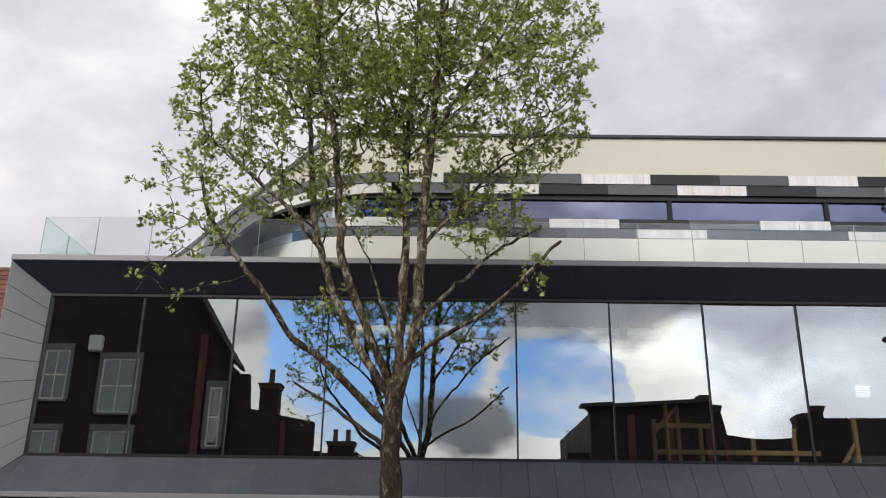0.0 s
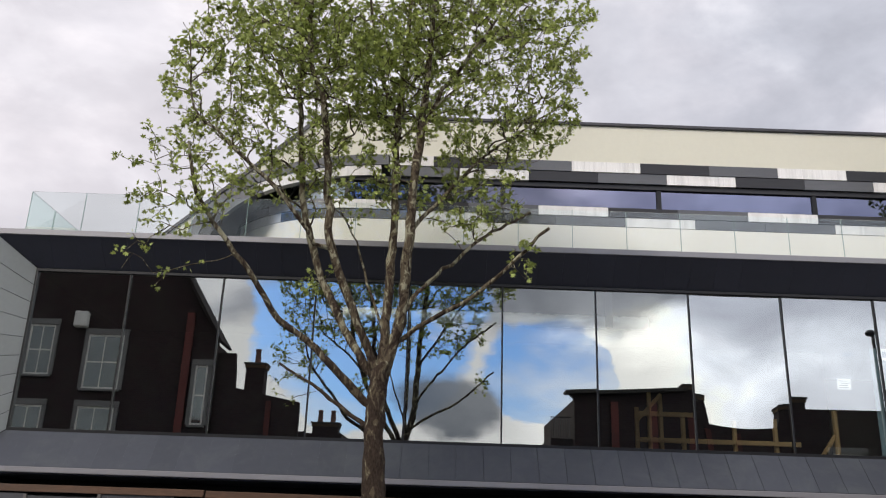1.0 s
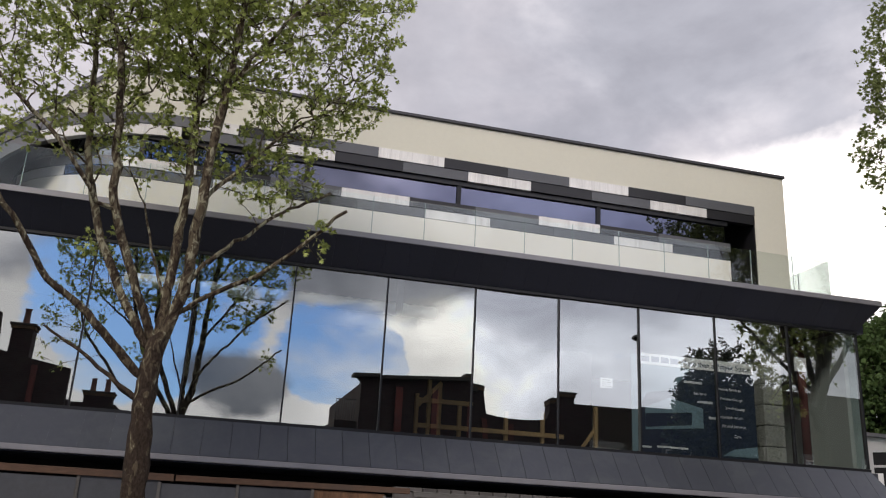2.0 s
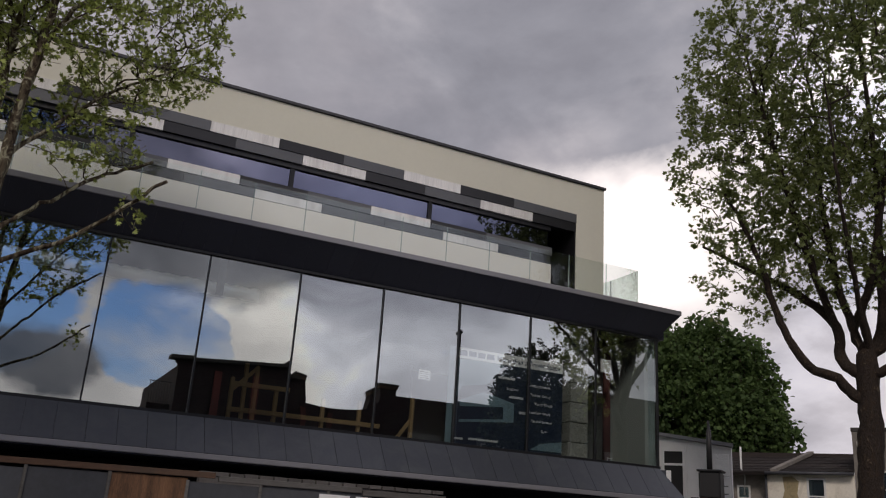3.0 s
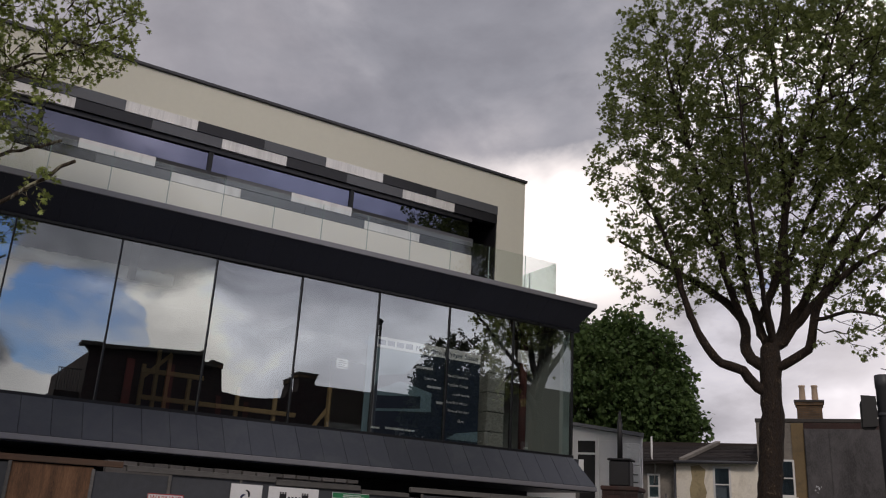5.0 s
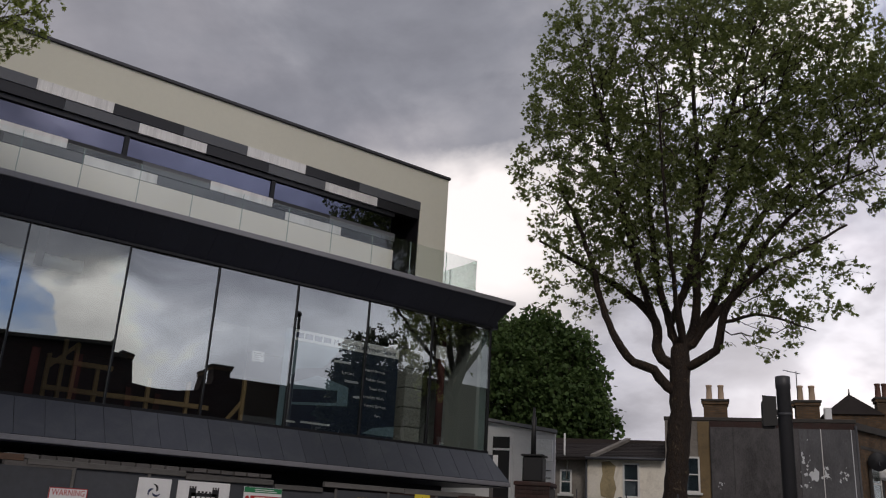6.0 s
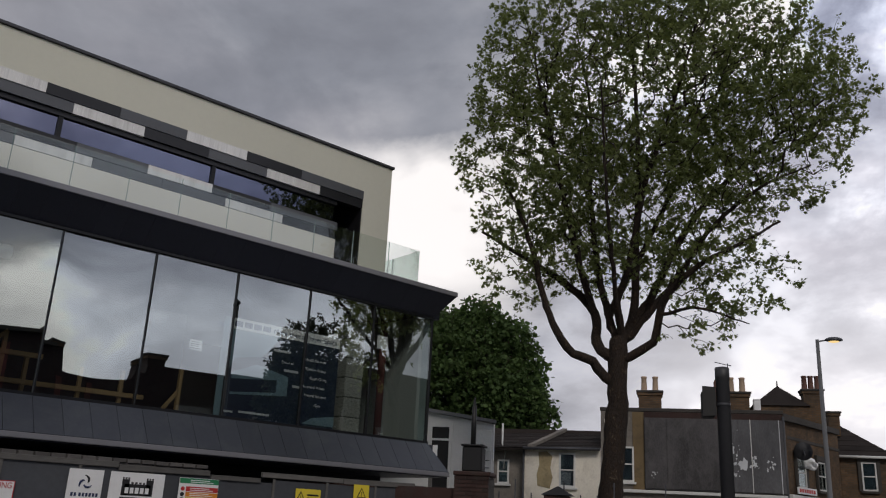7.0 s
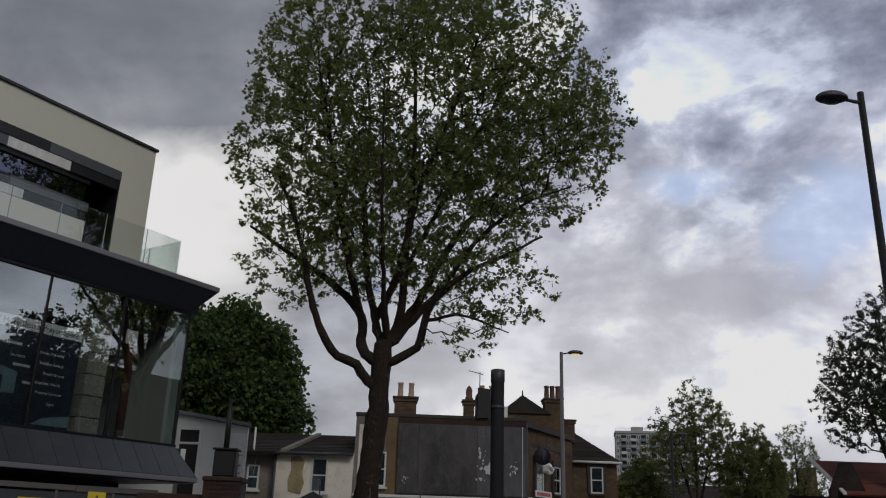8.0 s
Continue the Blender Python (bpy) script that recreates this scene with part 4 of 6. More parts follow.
back_arm = [(0.5, 5.1), (0.28, 5.61, 0.4), (0.58, 6.41, 0.8), (1.42, 8.16, 1.2), (2.61, 10.88, 1.6), (3.6, 13.0, 2.0)]
front_arm = [(0.5, 5.1), (0.35, 6.2, -1.0), (0.2, 7.6, -2.0), (0.1, 9.6, -2.6)]
tree("plane_tree", "mature plane tree with a thick pollarded trunk and wide crown", (15.21, 11.97, 0.0), -51,
     [(0.12, -0.1), (0.2, 1.2), (0.3, 2.38), (0.41, 3.66), (0.43, 4.55), (0.47, 5.1)],
     [low_elbow, left_arm, left_riser, inner_riser, crossing, leader, long_arm, right_elbow, drooping, right_arm, back_arm, front_arm],
     [(1.2, 11.0, 0.0, 4.1, 2.85, 3.3), (-1.3, 9.2, 0.0, 1.8, 2.3, 2.0), (3.4, 9.8, 0.0, 2.1, 2.0, 2.0), (1.0, 8.1, 0.0, 3.0, 1.2, 2.6), (-1.6, 6.7, -0.1, 1.1, 1.0, 1.1), (0.5, 6.9, 0.0, 2.4, 0.8, 2.0), (2.5, 6.3, -0.6, 1.5, 1.0, 1.3), (2.0, 5.1, -0.8, 0.8, 0.4, 0.6), (4.7, 10.6, 0.1, 1.15, 1.3, 1.3), (1.5, 12.4, 0.0, 1.9, 1.2, 1.7)],
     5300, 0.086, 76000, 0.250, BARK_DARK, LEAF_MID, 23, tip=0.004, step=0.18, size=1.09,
     thick=[(0.105, 0.75), (0.125, 0.78), (0.075, 0.8), (0.085, 0.8), (0.075, 0.8), (0.095, 0.8), (0.10, 0.82), (0.10, 0.82), (0.04, 0.75), (0.08, 0.82), (0.08, 0.82), (0.06, 0.8)])

# ---- site hoarding before the ground floor ----
HY = 14.3
hoard = thing("site_hoarding", "grey painted plywood hoarding with timber capping boards", "hoarding")
hx = -12.0
k = 0
while hx < 13.2:
    e = min(hx + 1.16, 13.3)
    bare = 1.1 < hx < 2.0
    top_z = 2.06 + 0.03 * math.sin(k * 2.3) - (0.10 if 7.4 < hx < 8.4 else 0)
    part("board", boxed(hx + 0.004, e - 0.004, HY + random.uniform(0, 0.012), HY + 0.03, 0.02, top_z, bevel=0.003), PLY if bare else HOARD, hoard, "bare rust-brown plywood board" if bare else "")
    part("batten", boxed(hx - 0.03, hx + 0.02, HY - 0.022, HY - 0.001, 0.02, top_z + 0.02, bevel=0.004), PLANK, hoard)
    hx, k = e, k + 1
for x0, x1, z0, z1, tilt in ((-12, -3.4, 2.09, 2.20, 0.0), (-3.38, -0.2, 2.085, 2.19, 0.004), (-0.18, 3.5, 2.08, 2.17, -0.006), (3.55, 6.0, 2.06, 2.15, 0.0), (6.0, 7.6, 2.02, 2.11, -0.008), (7.62, 8.6, 1.98, 2.06, 0.0), (8.62, 10.4, 2.08, 2.17, 0.0), (10.4, 12.2, 2.07, 2.17, -0.01), (12.2, 13.3, 2.05, 2.15, 0.01)):
    b = part("capping_board", boxed(0, x1 - x0 - 0.01, -0.035, 0.05, 0, z1 - z0, bevel=0.006), PLANK_BROWN if x1 < 3.6 else PLANK, hoard)
    b.matrix_basis = pose(x0, HY, z0, 0, math.degrees(tilt), 0)
old_wall = thing("old_brick_wall", "row of pale old bricks along a broken wall top behind the hoarding", "wall")
part("wall_core", boxed(3.3, 7.6, 14.60, 14.78, 0, 2.15), BRICK_GREY, old_wall)
brick0 = None
for i in range(18):
    for course in range(1):
        x = 3.3 + 0.245 * i + 0.115 * course
        m = pose(x, 14.56 + random.uniform(-0.01, 0.01), 2.155 + 0.078 * course, 0, random.uniform(-1.5, 1.5), random.uniform(-2, 2))
        if brick0 is None:
            brick0 = part("brick", boxed(0, 0.215, 0, 0.2, 0, 0.065, bevel=0.006), BRICK_GREY, old_wall)
            brick0.matrix_basis = m
        else:
            again(brick0, old_wall, m)


def board_sign(label, x0, x1, z0, z1, mat=WHITE, y=HY - 0.031):
    top = thing("sign", label, "sign", pose(x0, y, z0), "signs on the hoarding")
    part("plate", boxed(0, x1 - x0, -0.006, 0.006, 0, z1 - z0, bevel=0.002), mat, top)
    return top


def bar(parent, x0, x1, z0, z1, mat, name="bar"):
    return part(name, boxed(x0, x1, -0.0095, -0.0065, z0, z1), mat, parent)


def on_sign(x, z):
    return pose(x, -0.009, z) @ FRONT


def triangle(parent, cx, cz, r, mat, inner):
    def tri(rr, y0, y1, m):
        pts = [(cx + rr * math.sin(a), y0, cz + rr * math.cos(a)) for a in (0, radians(120), radians(240))]
        part("triangle", slabbed(pts, (0, y1 - y0, 0)), m, parent)
    tri(r, -0.0095, -0.0065, mat)
    tri(r * 0.72, -0.0125, -0.0098, inner)
    part("mark", boxed(cx - r * 0.06, cx + r * 0.06, -0.015, -0.0128, cz - r * 0.12, cz + r * 0.38), mat, parent)
    part("mark", boxed(cx - r * 0.06, cx + r * 0.06, -0.015, -0.0128, cz - r * 0.3, cz - r * 0.19), mat, parent)


s = board_sign("white warning sign with a red heading on the hoarding", 3.92, 4.48, 1.36, 1.76)
for z0, z1 in ((0.0, 0.012), (0.388, 0.40)):
    bar(s, 0, 0.56, z0, z1, INK_RED)
for x0 in (0.0, 0.548):
    bar(s, x0, x0 + 0.012, 0.0, 0.40, INK_RED)
letters("WARNING", 0.12, on_sign(0.04, 0.29), INK_RED, s, width=0.48)
triangle(s, 0.28, 0.14, 0.11, INK_RED, WHITE)
s = board_sign("white contractor sign with a dark swirl emblem", 5.23, 5.77, 1.44, 2.0)
for a in range(3):
    pts = []
    for i in range(8):
        t = i / 7
        ang = radians(120 * a + 100 * t)
        r = 0.035 + 0.075 * t
        pts.append((0.27 + r * math.cos(ang), -0.008, 0.36 + r * math.sin(ang)))
    part("emblem", tubed(pts, [0.006 + 0.012 * math.sin(math.pi * i / 7) for i in range(8)], 6), INK_BLUE if a else INK, s)
for i in range(8):
    bar(s, 0.07 + 0.052 * i + (0.02 if i > 1 else 0), 0.105 + 0.052 * i + (0.02 if i > 1 else 0), 0.15, 0.205, INK_BLUE)
s = board_sign("white contractor sign with a black castle emblem", 5.88, 6.79, 1.42, 2.0)
bar(s, 0.24, 0.68, 0.22, 0.40, INK)
for i, (a, b) in enumerate(((0.20, 0.32), (0.60, 0.72))):
    bar(s, a, b, 0.22, 0.47, INK, "tower")
    for q in range(3):
        bar(s, a + 0.045 * q, a + 0.045 * q + 0.028, 0.472, 0.50, INK, "merlon")
for q in range(4):
    bar(s, 0.35 + 0.065 * q, 0.388 + 0.065 * q, 0.402, 0.43, INK, "merlon")
for i in range(5):
    part("bar", boxed(0.255 + 0.085 * i, 0.315 + 0.085 * i, -0.0125, -0.0098, 0.255, 0.345), WHITE, s)
bar(s, 0.19, 0.73, 0.155, 0.195, INK)
s = board_sign("site safety board with green red orange and yellow bands", 7.05, 7.77, 1.42, 1.98)
for z0, z1, m_ in ((0.47, 0.555, INK_GREEN), (0.34, 0.42, INK_RED), (0.255, 0.33, INK_ORANGE), (0.17, 0.245, INK_YELLOW), (0.04, 0.15, INK_GREEN)):
    bar(s, 0.005 if z0 > 0.4 else 0.13, 0.715, z0, z1, m_, "band")
    for q in range(2):
        part("bar", boxed(0.2, 0.62 - 0.07 * q, -0.0125, -0.0098, z0 + 0.018 + 0.03 * q, z0 + 0.03 + 0.03 * q), WHITE if m_ is not INK_YELLOW else INK, s)
for z in (0.38, 0.29, 0.205, 0.09):
    part("symbol", tubed([(0.07, -0.0065, z), (0.07, -0.010, z)], [0.035, 0.035], 14), INK_RED if z > 0.3 else INK, s)
for x0, x1, zt in ((9.34, 9.89, 1.93), (10.65, 11.02, 2.08)):
    s = board_sign("yellow danger sign with a black triangle", x0, x1, zt - 0.45, zt, INK_YELLOW)
    triangle(s, (x1 - x0) * (0.2 if x1 - x0 > 0.5 else 0.5), 0.28 if x1 - x0 > 0.5 else 0.27, 0.13, INK, INK_YELLOW)
    if x1 - x0 > 0.5:
        for q in range(3):
            bar(s, 0.25, 0.5 - 0.04 * q, 0.33 - 0.06 * q, 0.36 - 0.06 * q, INK)
    else:
        bar(s, 0.06, 0.30, 0.06, 0.13, INK)
s = board_sign("small white notice with a dark round emblem", -4.72, -4.30, 1.60, 1.98)
part("emblem", tubed([(0.21, -0.0065, 0.27), (0.21, -0.0095, 0.27)], [0.07, 0.07], 16), INK, s)

# ---- things behind the glass ----
ban = thing("banner", "dark blue printed banner hung inside the glazing", "banner", pose(8.17, 15.64, 3.16) @ Matrix.Diagonal((0.975, 1, 0.975, 1)))
part("sheet", boxed(0, 2.86, -0.004, 0.004, 0, 2.06), BANNER, ban)
def ink(name, x0, x1, z0, z1, mat, d=0.0):
    return part(name, boxed(x0, x1, -0.007 - d, -0.0042 - d, z0, z1), mat, ban)
part("picture", slabbed([(0.16, -0.006, 1.82), (1.35, -0.006, 1.82), (0.95, -0.006, 1.35), (0.35, -0.006, 1.25), (0.16, -0.006, 0.9)], (0, 0.0015, 0)), BANNER_SKY, ban)
ink("margin", 0, 0.16, 0.0, 2.06, BANNER_SKY)
ink("heading_strip", 0.16, 2.86, 1.83, 2.06, WHITE)
part("picture", slabbed([(0.3, -0.009, 0.95), (0.85, -0.009, 1.18), (1.62, -0.009, 1.02), (1.62, -0.009, 0.62), (0.3, -0.009, 0.5)], (0, 0.002, 0)), BANNER_SKY, ban)
part("picture", slabbed([(0.3, -0.012, 0.82), (1.35, -0.012, 0.92), (1.35, -0.012, 0.66), (0.3, -0.012, 0.55)], (0, 0.002, 0)), BANNER, ban)
for i in range(4):
    ink("bar", 0.24 + 0.22 * i, 0.42 + 0.22 * i, 1.89, 2.0, INK_BLUE, 0.003)
letters("More than a Prayer Space", 0.16, pose(1.15, -0.011, 1.885) @ FRONT, INK_BLUE, ban, width=1.62)
for x, z, txt in ((1.42, 1.30, "Lectures"), (2.0, 1.44, "Health Services"), (2.02, 1.24, "Toddler Group"), (2.14, 1.05, "Youth Group"), (2.0, 0.86, "Interfaith Work"), (2.05, 0.68, "Funeral Services"), (2.32, 0.48, "Gym")):
    letters(txt, 0.085, pose(x, -0.009, z) @ FRONT, WHITE, ban)
for x0, x1, z in ((1.2, 1.62, 1.52), (1.5, 1.85, 1.13), (1.75, 1.95, 0.82)):
    ink("bar", x0, x1, z, z + 0.05, PEEL)
part("picture", slabbed([(2.05, -0.009, 0.1), (2.86, -0.009, 0.1), (2.86, -0.009, 0.33), (2.3, -0.009, 0.24)], (0, 0.002, 0)), BANNER_SKY, ban)
ink("bar", 0.55, 1.25, 0.16, 0.20, PEEL)
ink("bar", 0.22, 0.42, 0.14, 0.18, PEEL)
note = thing("paper_notice", "white paper notice taped inside the glass", "notice", pose(7.47, 15.56, 4.37))
part("sheet", boxed(0, 0.26, 0, 0.003, 0, 0.20), WHITE, note)
for q in range(4):
    part("bar", boxed(0.03, 0.23 - 0.03 * (q % 2), -0.003, -0.0005, 0.03 + 0.04 * q, 0.042 + 0.04 * q), GREY, note)
note = thing("paper_notice", "white paper notice beside the block pier", "notice", pose(12.02, 15.7, 5.15))
part("sheet", boxed(0, 0.30, 0, 0.003, 0, 0.30), WHITE, note)

# ---- parts for old houses ----


def brick_material(name, colour, joint, scale=1.0):
    m = bpy.data.materials.new(name)
    m.use_nodes = True
    n = Nodes(m.node_tree)
    o = n.add("ShaderNodeSeparateXYZ", {0: n.add("ShaderNodeTexCoord").outputs["Object"]})
    flat_ = n.add("ShaderNodeCombineXYZ", {0: n.math("ADD", o.outputs[0], o.outputs[1]), 1: o.outputs[2]}).outputs[0]
    b = n.add("ShaderNodeTexBrick", {"Vector": flat_, "Color1": (*colour, 1), "Color2": (*[c * 0.62 for c in colour], 1), "Mortar": (*joint, 1), "Scale": 1.0, "Mortar Size": 0.008, "Brick Width": 0.225 * scale, "Row Height": 0.075 * scale, "Bias": 0.0})
    dirt = n.add("ShaderNodeTexNoise", {"Vector": flat_, "Scale": 1.3, "Detail": 8.0, "Roughness": 0.65}).outputs[0]
    col = n.mix(n.ramp(dirt, [(0.42, 0.0), (0.68, 0.75)]), b.outputs[0], (0.045, 0.04, 0.035, 1))
    p = n.add("ShaderNodeBsdfPrincipled", {"Base Color": col, "Roughness": 0.92, "Specular IOR Level": 0.2})
    n.t.links.new(n.add("ShaderNodeBump", {"Strength": 0.5, "Distance": 0.01, "Height": n.math("SUBTRACT", 1.0, b.outputs[1])}).outputs[0], p.inputs["Normal"])
    n.t.links.new(p.outputs[0], n.add("ShaderNodeOutputMaterial").inputs[0])
    return m


WALL_STOCK = brick_material("stock brick wall", (0.17, 0.105, 0.058), (0.10, 0.088, 0.074))
# trim and red brick are darkened in colour for the shaded, mirrored fronts
STONE = material("sooty stone trim", (0.17, 0.168, 0.17), 0.85, 0.0, 5.0, 0.2)
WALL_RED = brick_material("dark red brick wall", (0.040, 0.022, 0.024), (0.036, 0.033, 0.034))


def sash(parent, x, y, z, wide, high, surround=None):
    """A sash window in a wall that faces -y, its lower left corner at x, z."""
    f = 0.07
    win = part("window", boxed(x, x + wide, y - 0.06, y, z, z + f, bevel=0.006), PAINT_WHITE, parent, "white painted sash window")
    for a, b, c, d in ((x, x + wide, z + high - f, z + high), (x, x + f, z + f, z + high - f), (x + wide - f, x + wide, z + f, z + high - f), (x + f, x + wide - f, z + high * 0.48, z + high * 0.48 + 0.05)):
        part("frame", boxed(a, b, y - 0.06, y, c, d), PAINT_WHITE, win)
    for a, b in ((z + f, z + high * 0.48), (z + high * 0.48 + 0.05, z + high - f)):
        part("pane", boxed(x + f, x + wide - f, y - 0.034, y - 0.026, a, b), GLASS_OLD, win)
    part("curtain", boxed(x + f, x + wide - f, y - 0.014, y - 0.005, z + f, z + high - f), CURTAIN, win)
    part("sill", boxed(x - 0.08, x + wide + 0.08, y - 0.13, y - 0.001, z - 0.09, z - 0.004, bevel=0.008), surround or PAINT_WHITE, win)
    if wide > 1.0:
        part("glazing_bar", boxed(x + wide / 2 - 0.02, x + wide / 2 + 0.02, y - 0.05, y - 0.015, z + f, z + high - f), PAINT_WHITE, win)
    if surround:
        part("lintel", boxed(x - 0.16, x + wide + 0.16, y - 0.11, y - 0.001, z + high + 0.004, z + high + 0.24, bevel=0.01), surround, win)
        for a in (x - 0.15, x + wide + 0.005):
            part("jamb", boxed(a, a + 0.145, y - 0.09, y - 0.001, z, z + high), surround, win)
    return win


def chimney(parent, x0, x1, y0, y1, z0, z1, pots, pot_mat, brick=None, pot_h=0.62):
    st = part("chimney", boxed(x0, x1, y0, y1, z0, z1 - 0.22, bevel=0.012), brick or WALL_STOCK, parent, "brick chimney stack with clay pots")
    part("corbel", boxed(x0 - 0.05, x1 + 0.05, y0 - 0.05, y1 + 0.05, z1 - 0.219, z1 - 0.09, bevel=0.012), WALL_STOCK, st)
    part("corbel", boxed(x0 - 0.09, x1 + 0.09, y0 - 0.09, y1 + 0.09, z1 - 0.089, z1, bevel=0.012), MORTAR, st)
    for i in range(pots):
        x = x0 + (x1 - x0) * (i + 0.5) / pots
        r = 0.125
        part("chimney_pot", tubed([(x, (y0 + y1) / 2, z1 + h * pot_h) for h in (-0.05, 0.06, 0.1, 0.86, 0.9, 1.0)], [r * 1.15, r * 1.15, r, r * 0.84, r * 1.0, r * 1.0], 12), pot_mat, st)
    return st


def slate_roof(parent, p00, p10, p11, p01, mat, rows, name="roof", cols=0):
    """A pitched roof: a deck with overlapping courses, each a little uneven."""
    a, b, c, d = [Vector(p) for p in (p00, p10, p11, p01)]
    nrm = (b - a).cross(d - a).normalized()
    deck = part(name, slabbed([a, b, c, d], -nrm * 0.08), mat, parent)
    for i in range(rows):
        u0, u1 = i / rows, min(1.0, (i + 1.25) / rows)
        k = cols or 1
        bm = bmesh.new()
        for q in range(k):
            v0, v1 = q / k, (q + 1) / k
            l0, l1 = a.lerp(d, u0), a.lerp(d, u1)
            r0, r1 = b.lerp(c, u0), b.lerp(c, u1)
            lift = nrm * (0.03 + random.uniform(-0.008, 0.008))
            e = 0.004 / max(0.1, (r0 - l0).length)
            slab(bm, [l0.lerp(r0, v0 + e) + lift, l0.lerp(r0, v1 - e) + lift, l1.lerp(r1, v1 - e) + nrm * 0.006, l1.lerp(r1, v0 + e) + nrm * 0.006], nrm * 0.012)
        part("slate_course", bm, mat, deck, kind="stuff")
    return deck


# ---- the old houses down the street ----
FAR = pose(0.55, 0.25, 0, 0, 0, -55)
RENDER_BUFF = material("bare buff brick patch", (0.36, 0.29, 0.165), 0.95, 0.0, 8.0, 0.3, 0.3, 40.0, stains=0.3)
BRICK_SOOT = material("sooty red brick", (0.048, 0.024, 0.020), 0.9, 0.0, 8.0, 0.35, 0.3, 70.0, pieces=0.3, stains=0.4)
terrace = thing("terraced_house", "pale rendered terraced house with a dark slate roof", "house", FAR)
part("wall", boxed(-5.25, -2.07, 36.0, 36.3, 0, 4.50), RENDER_PALE, terrace)
part("wall", boxed(-9.5, -5.26, 36.5, 36.8, 0, 4.42), RENDER_GREY, terrace)
part("side_wall", boxed(-5.26, -5.0, 36.3, 42.0, 0, 4.3), RENDER_GREY, terrace)
part("bare_patch", slabbed([(-4.62, 35.985, 2.95), (-4.12, 35.985, 2.85), (-4.0, 35.985, 3.3), (-4.1, 35.985, 3.7), (-4.02, 35.985, 4.15), (-4.25, 35.985, 4.34), (-4.6, 35.985, 4.3), (-4.55, 35.985, 3.8), (-4.66, 35.985, 3.4)], (0, 0.02, 0)), RENDER_BUFF, terrace)
slate_roof(terrace, (-5.0, 35.75, 4.44), (-2.07, 35.75, 4.52), (-2.07, 39.5, 5.46), (-4.0, 39.5, 5.43), SLATE, 10, cols=10)
slate_roof(terrace, (-9.5, 36.2, 4.34), (-5.0, 35.75, 4.44), (-4.0, 39.5, 5.43), (-9.0, 39.5, 5.30), SLATE, 10, cols=14)
part("party_wall", slabbed([(-5.0, 35.7, 4.45), (-4.8, 35.7, 4.45), (-3.75, 39.5, 5.52), (-3.95, 39.5, 5.52)], (0, 0, 0.13)), RENDER_GREY, terrace)
part("ridge", boxed(-9.0, -2.07, 39.4, 39.7, 5.28, 5.56), SLATE, terrace)
part("gutter", tubed([(-5.2, 35.68, 4.42), (-2.07, 35.68, 4.46)], [0.06, 0.06], 8), POLE_DARK, terrace)
for x in (-5.2, -6.62):
    part("downpipe", tubed([(x, 35.93, 0.0), (x, 35.93, 4.40)], [0.045, 0.045], 8), POLE_DARK, terrace)
part("vent_pipe", tubed([(-6.1, 36.4, 3.6), (-6.05, 36.4, 4.3), (-6.15, 36.2, 4.6), (-6.15, 36.2, 5.45)], [0.04] * 4, 8), PAINT_WHITE, terrace)
sash(terrace, -3.74, 36.0, 2.94, 0.66, 1.36)
sash(terrace, -6.38, 36.5, 3.0, 0.50, 0.98)
part("back_wall", boxed(-9.5, -2.07, 42.0, 42.3, 0, 4.3), RENDER_GREY, terrace)

gable = thing("corner_house", "old corner house with a bare grey billboard on its flank", "house", FAR)
part("flank_wall", boxed(-2.05, 5.0, 36.0, 36.35, 0, 6.05), RENDER_GREY, gable)
part("parapet", boxed(-2.08, 5.03, 35.96, 36.39, 6.05, 6.20, bevel=0.02), MORTAR, gable)
part("ochre_strip", boxed(-0.78, -0.33, 35.955, 36.0, 2.8, 6.02), RENDER_OCHRE, gable)
part("pale_strip", boxed(-1.9, -1.4, 35.965, 36.0, 3.0, 5.7), RENDER_PALE, gable)
part("brick_band", boxed(-0.32, 4.98, 35.95, 35.999, 5.81, 6.04), BRICK_SOOT, gable)
part("flue_cowl", boxed(4.02, 4.30, 36.7, 36.95, 5.93, 6.75, bevel=0.03), WHITE, gable, "white metal flue box")
part("lower_ledge", boxed(-2.03, 4.98, 35.80, 35.94, 2.84, 2.96, bevel=0.015), PAINT_WHITE, gable)
part("downpipe", tubed([(4.995, 35.90, 0.0), (4.995, 35.90, 5.95)], [0.05, 0.05], 8), POLE_DARK, gable)
aerial = thing("tv_aerial", "thin metal television aerial on a chimney", "aerial", FAR)
part("mast", tubed([(3.1, 36.8, 6.9), (3.1, 36.8, 8.2)], [0.02, 0.02], 6), POLE_DARK, aerial)
part("boom", tubed([(2.6, 36.8, 8.25), (3.25, 36.8, 8.1)], [0.015, 0.015], 6), POLE_DARK, aerial)
for q in range(5):
    part("element", tubed([(2.65 + 0.13 * q, 36.65, 8.24 - 0.03 * q), (2.65 + 0.13 * q, 36.95, 8.24 - 0.03 * q)], [0.008, 0.008], 5), POLE_DARK, aerial)
board = part("billboard", boxed(-0.32, 4.98, 35.86, 35.955, 3.0, 5.80, bevel=0.01), HOARDING_OLD, gable, "empty weathered grey billboard")
for a, b in ((-0.30, 0.55), (0.56, 2.95), (2.96, 3.75), (3.76, 4.96)):
    part("board_panel", boxed(a, b - 0.012, 35.84, 35.859, 3.02 + 0.02 * random.random(), 5.78, bevel=0.004), HOARDING_OLD if a < 2.9 else HOARDING_PALE, board)
part("batten", boxed(3.735, 3.765, 35.83, 35.839, 3.0, 5.8), PAINT_WHITE, board)
part("batten", boxed(4.80, 4.825, 35.83, 35.839, 3.0, 5.8), PEEL, board)
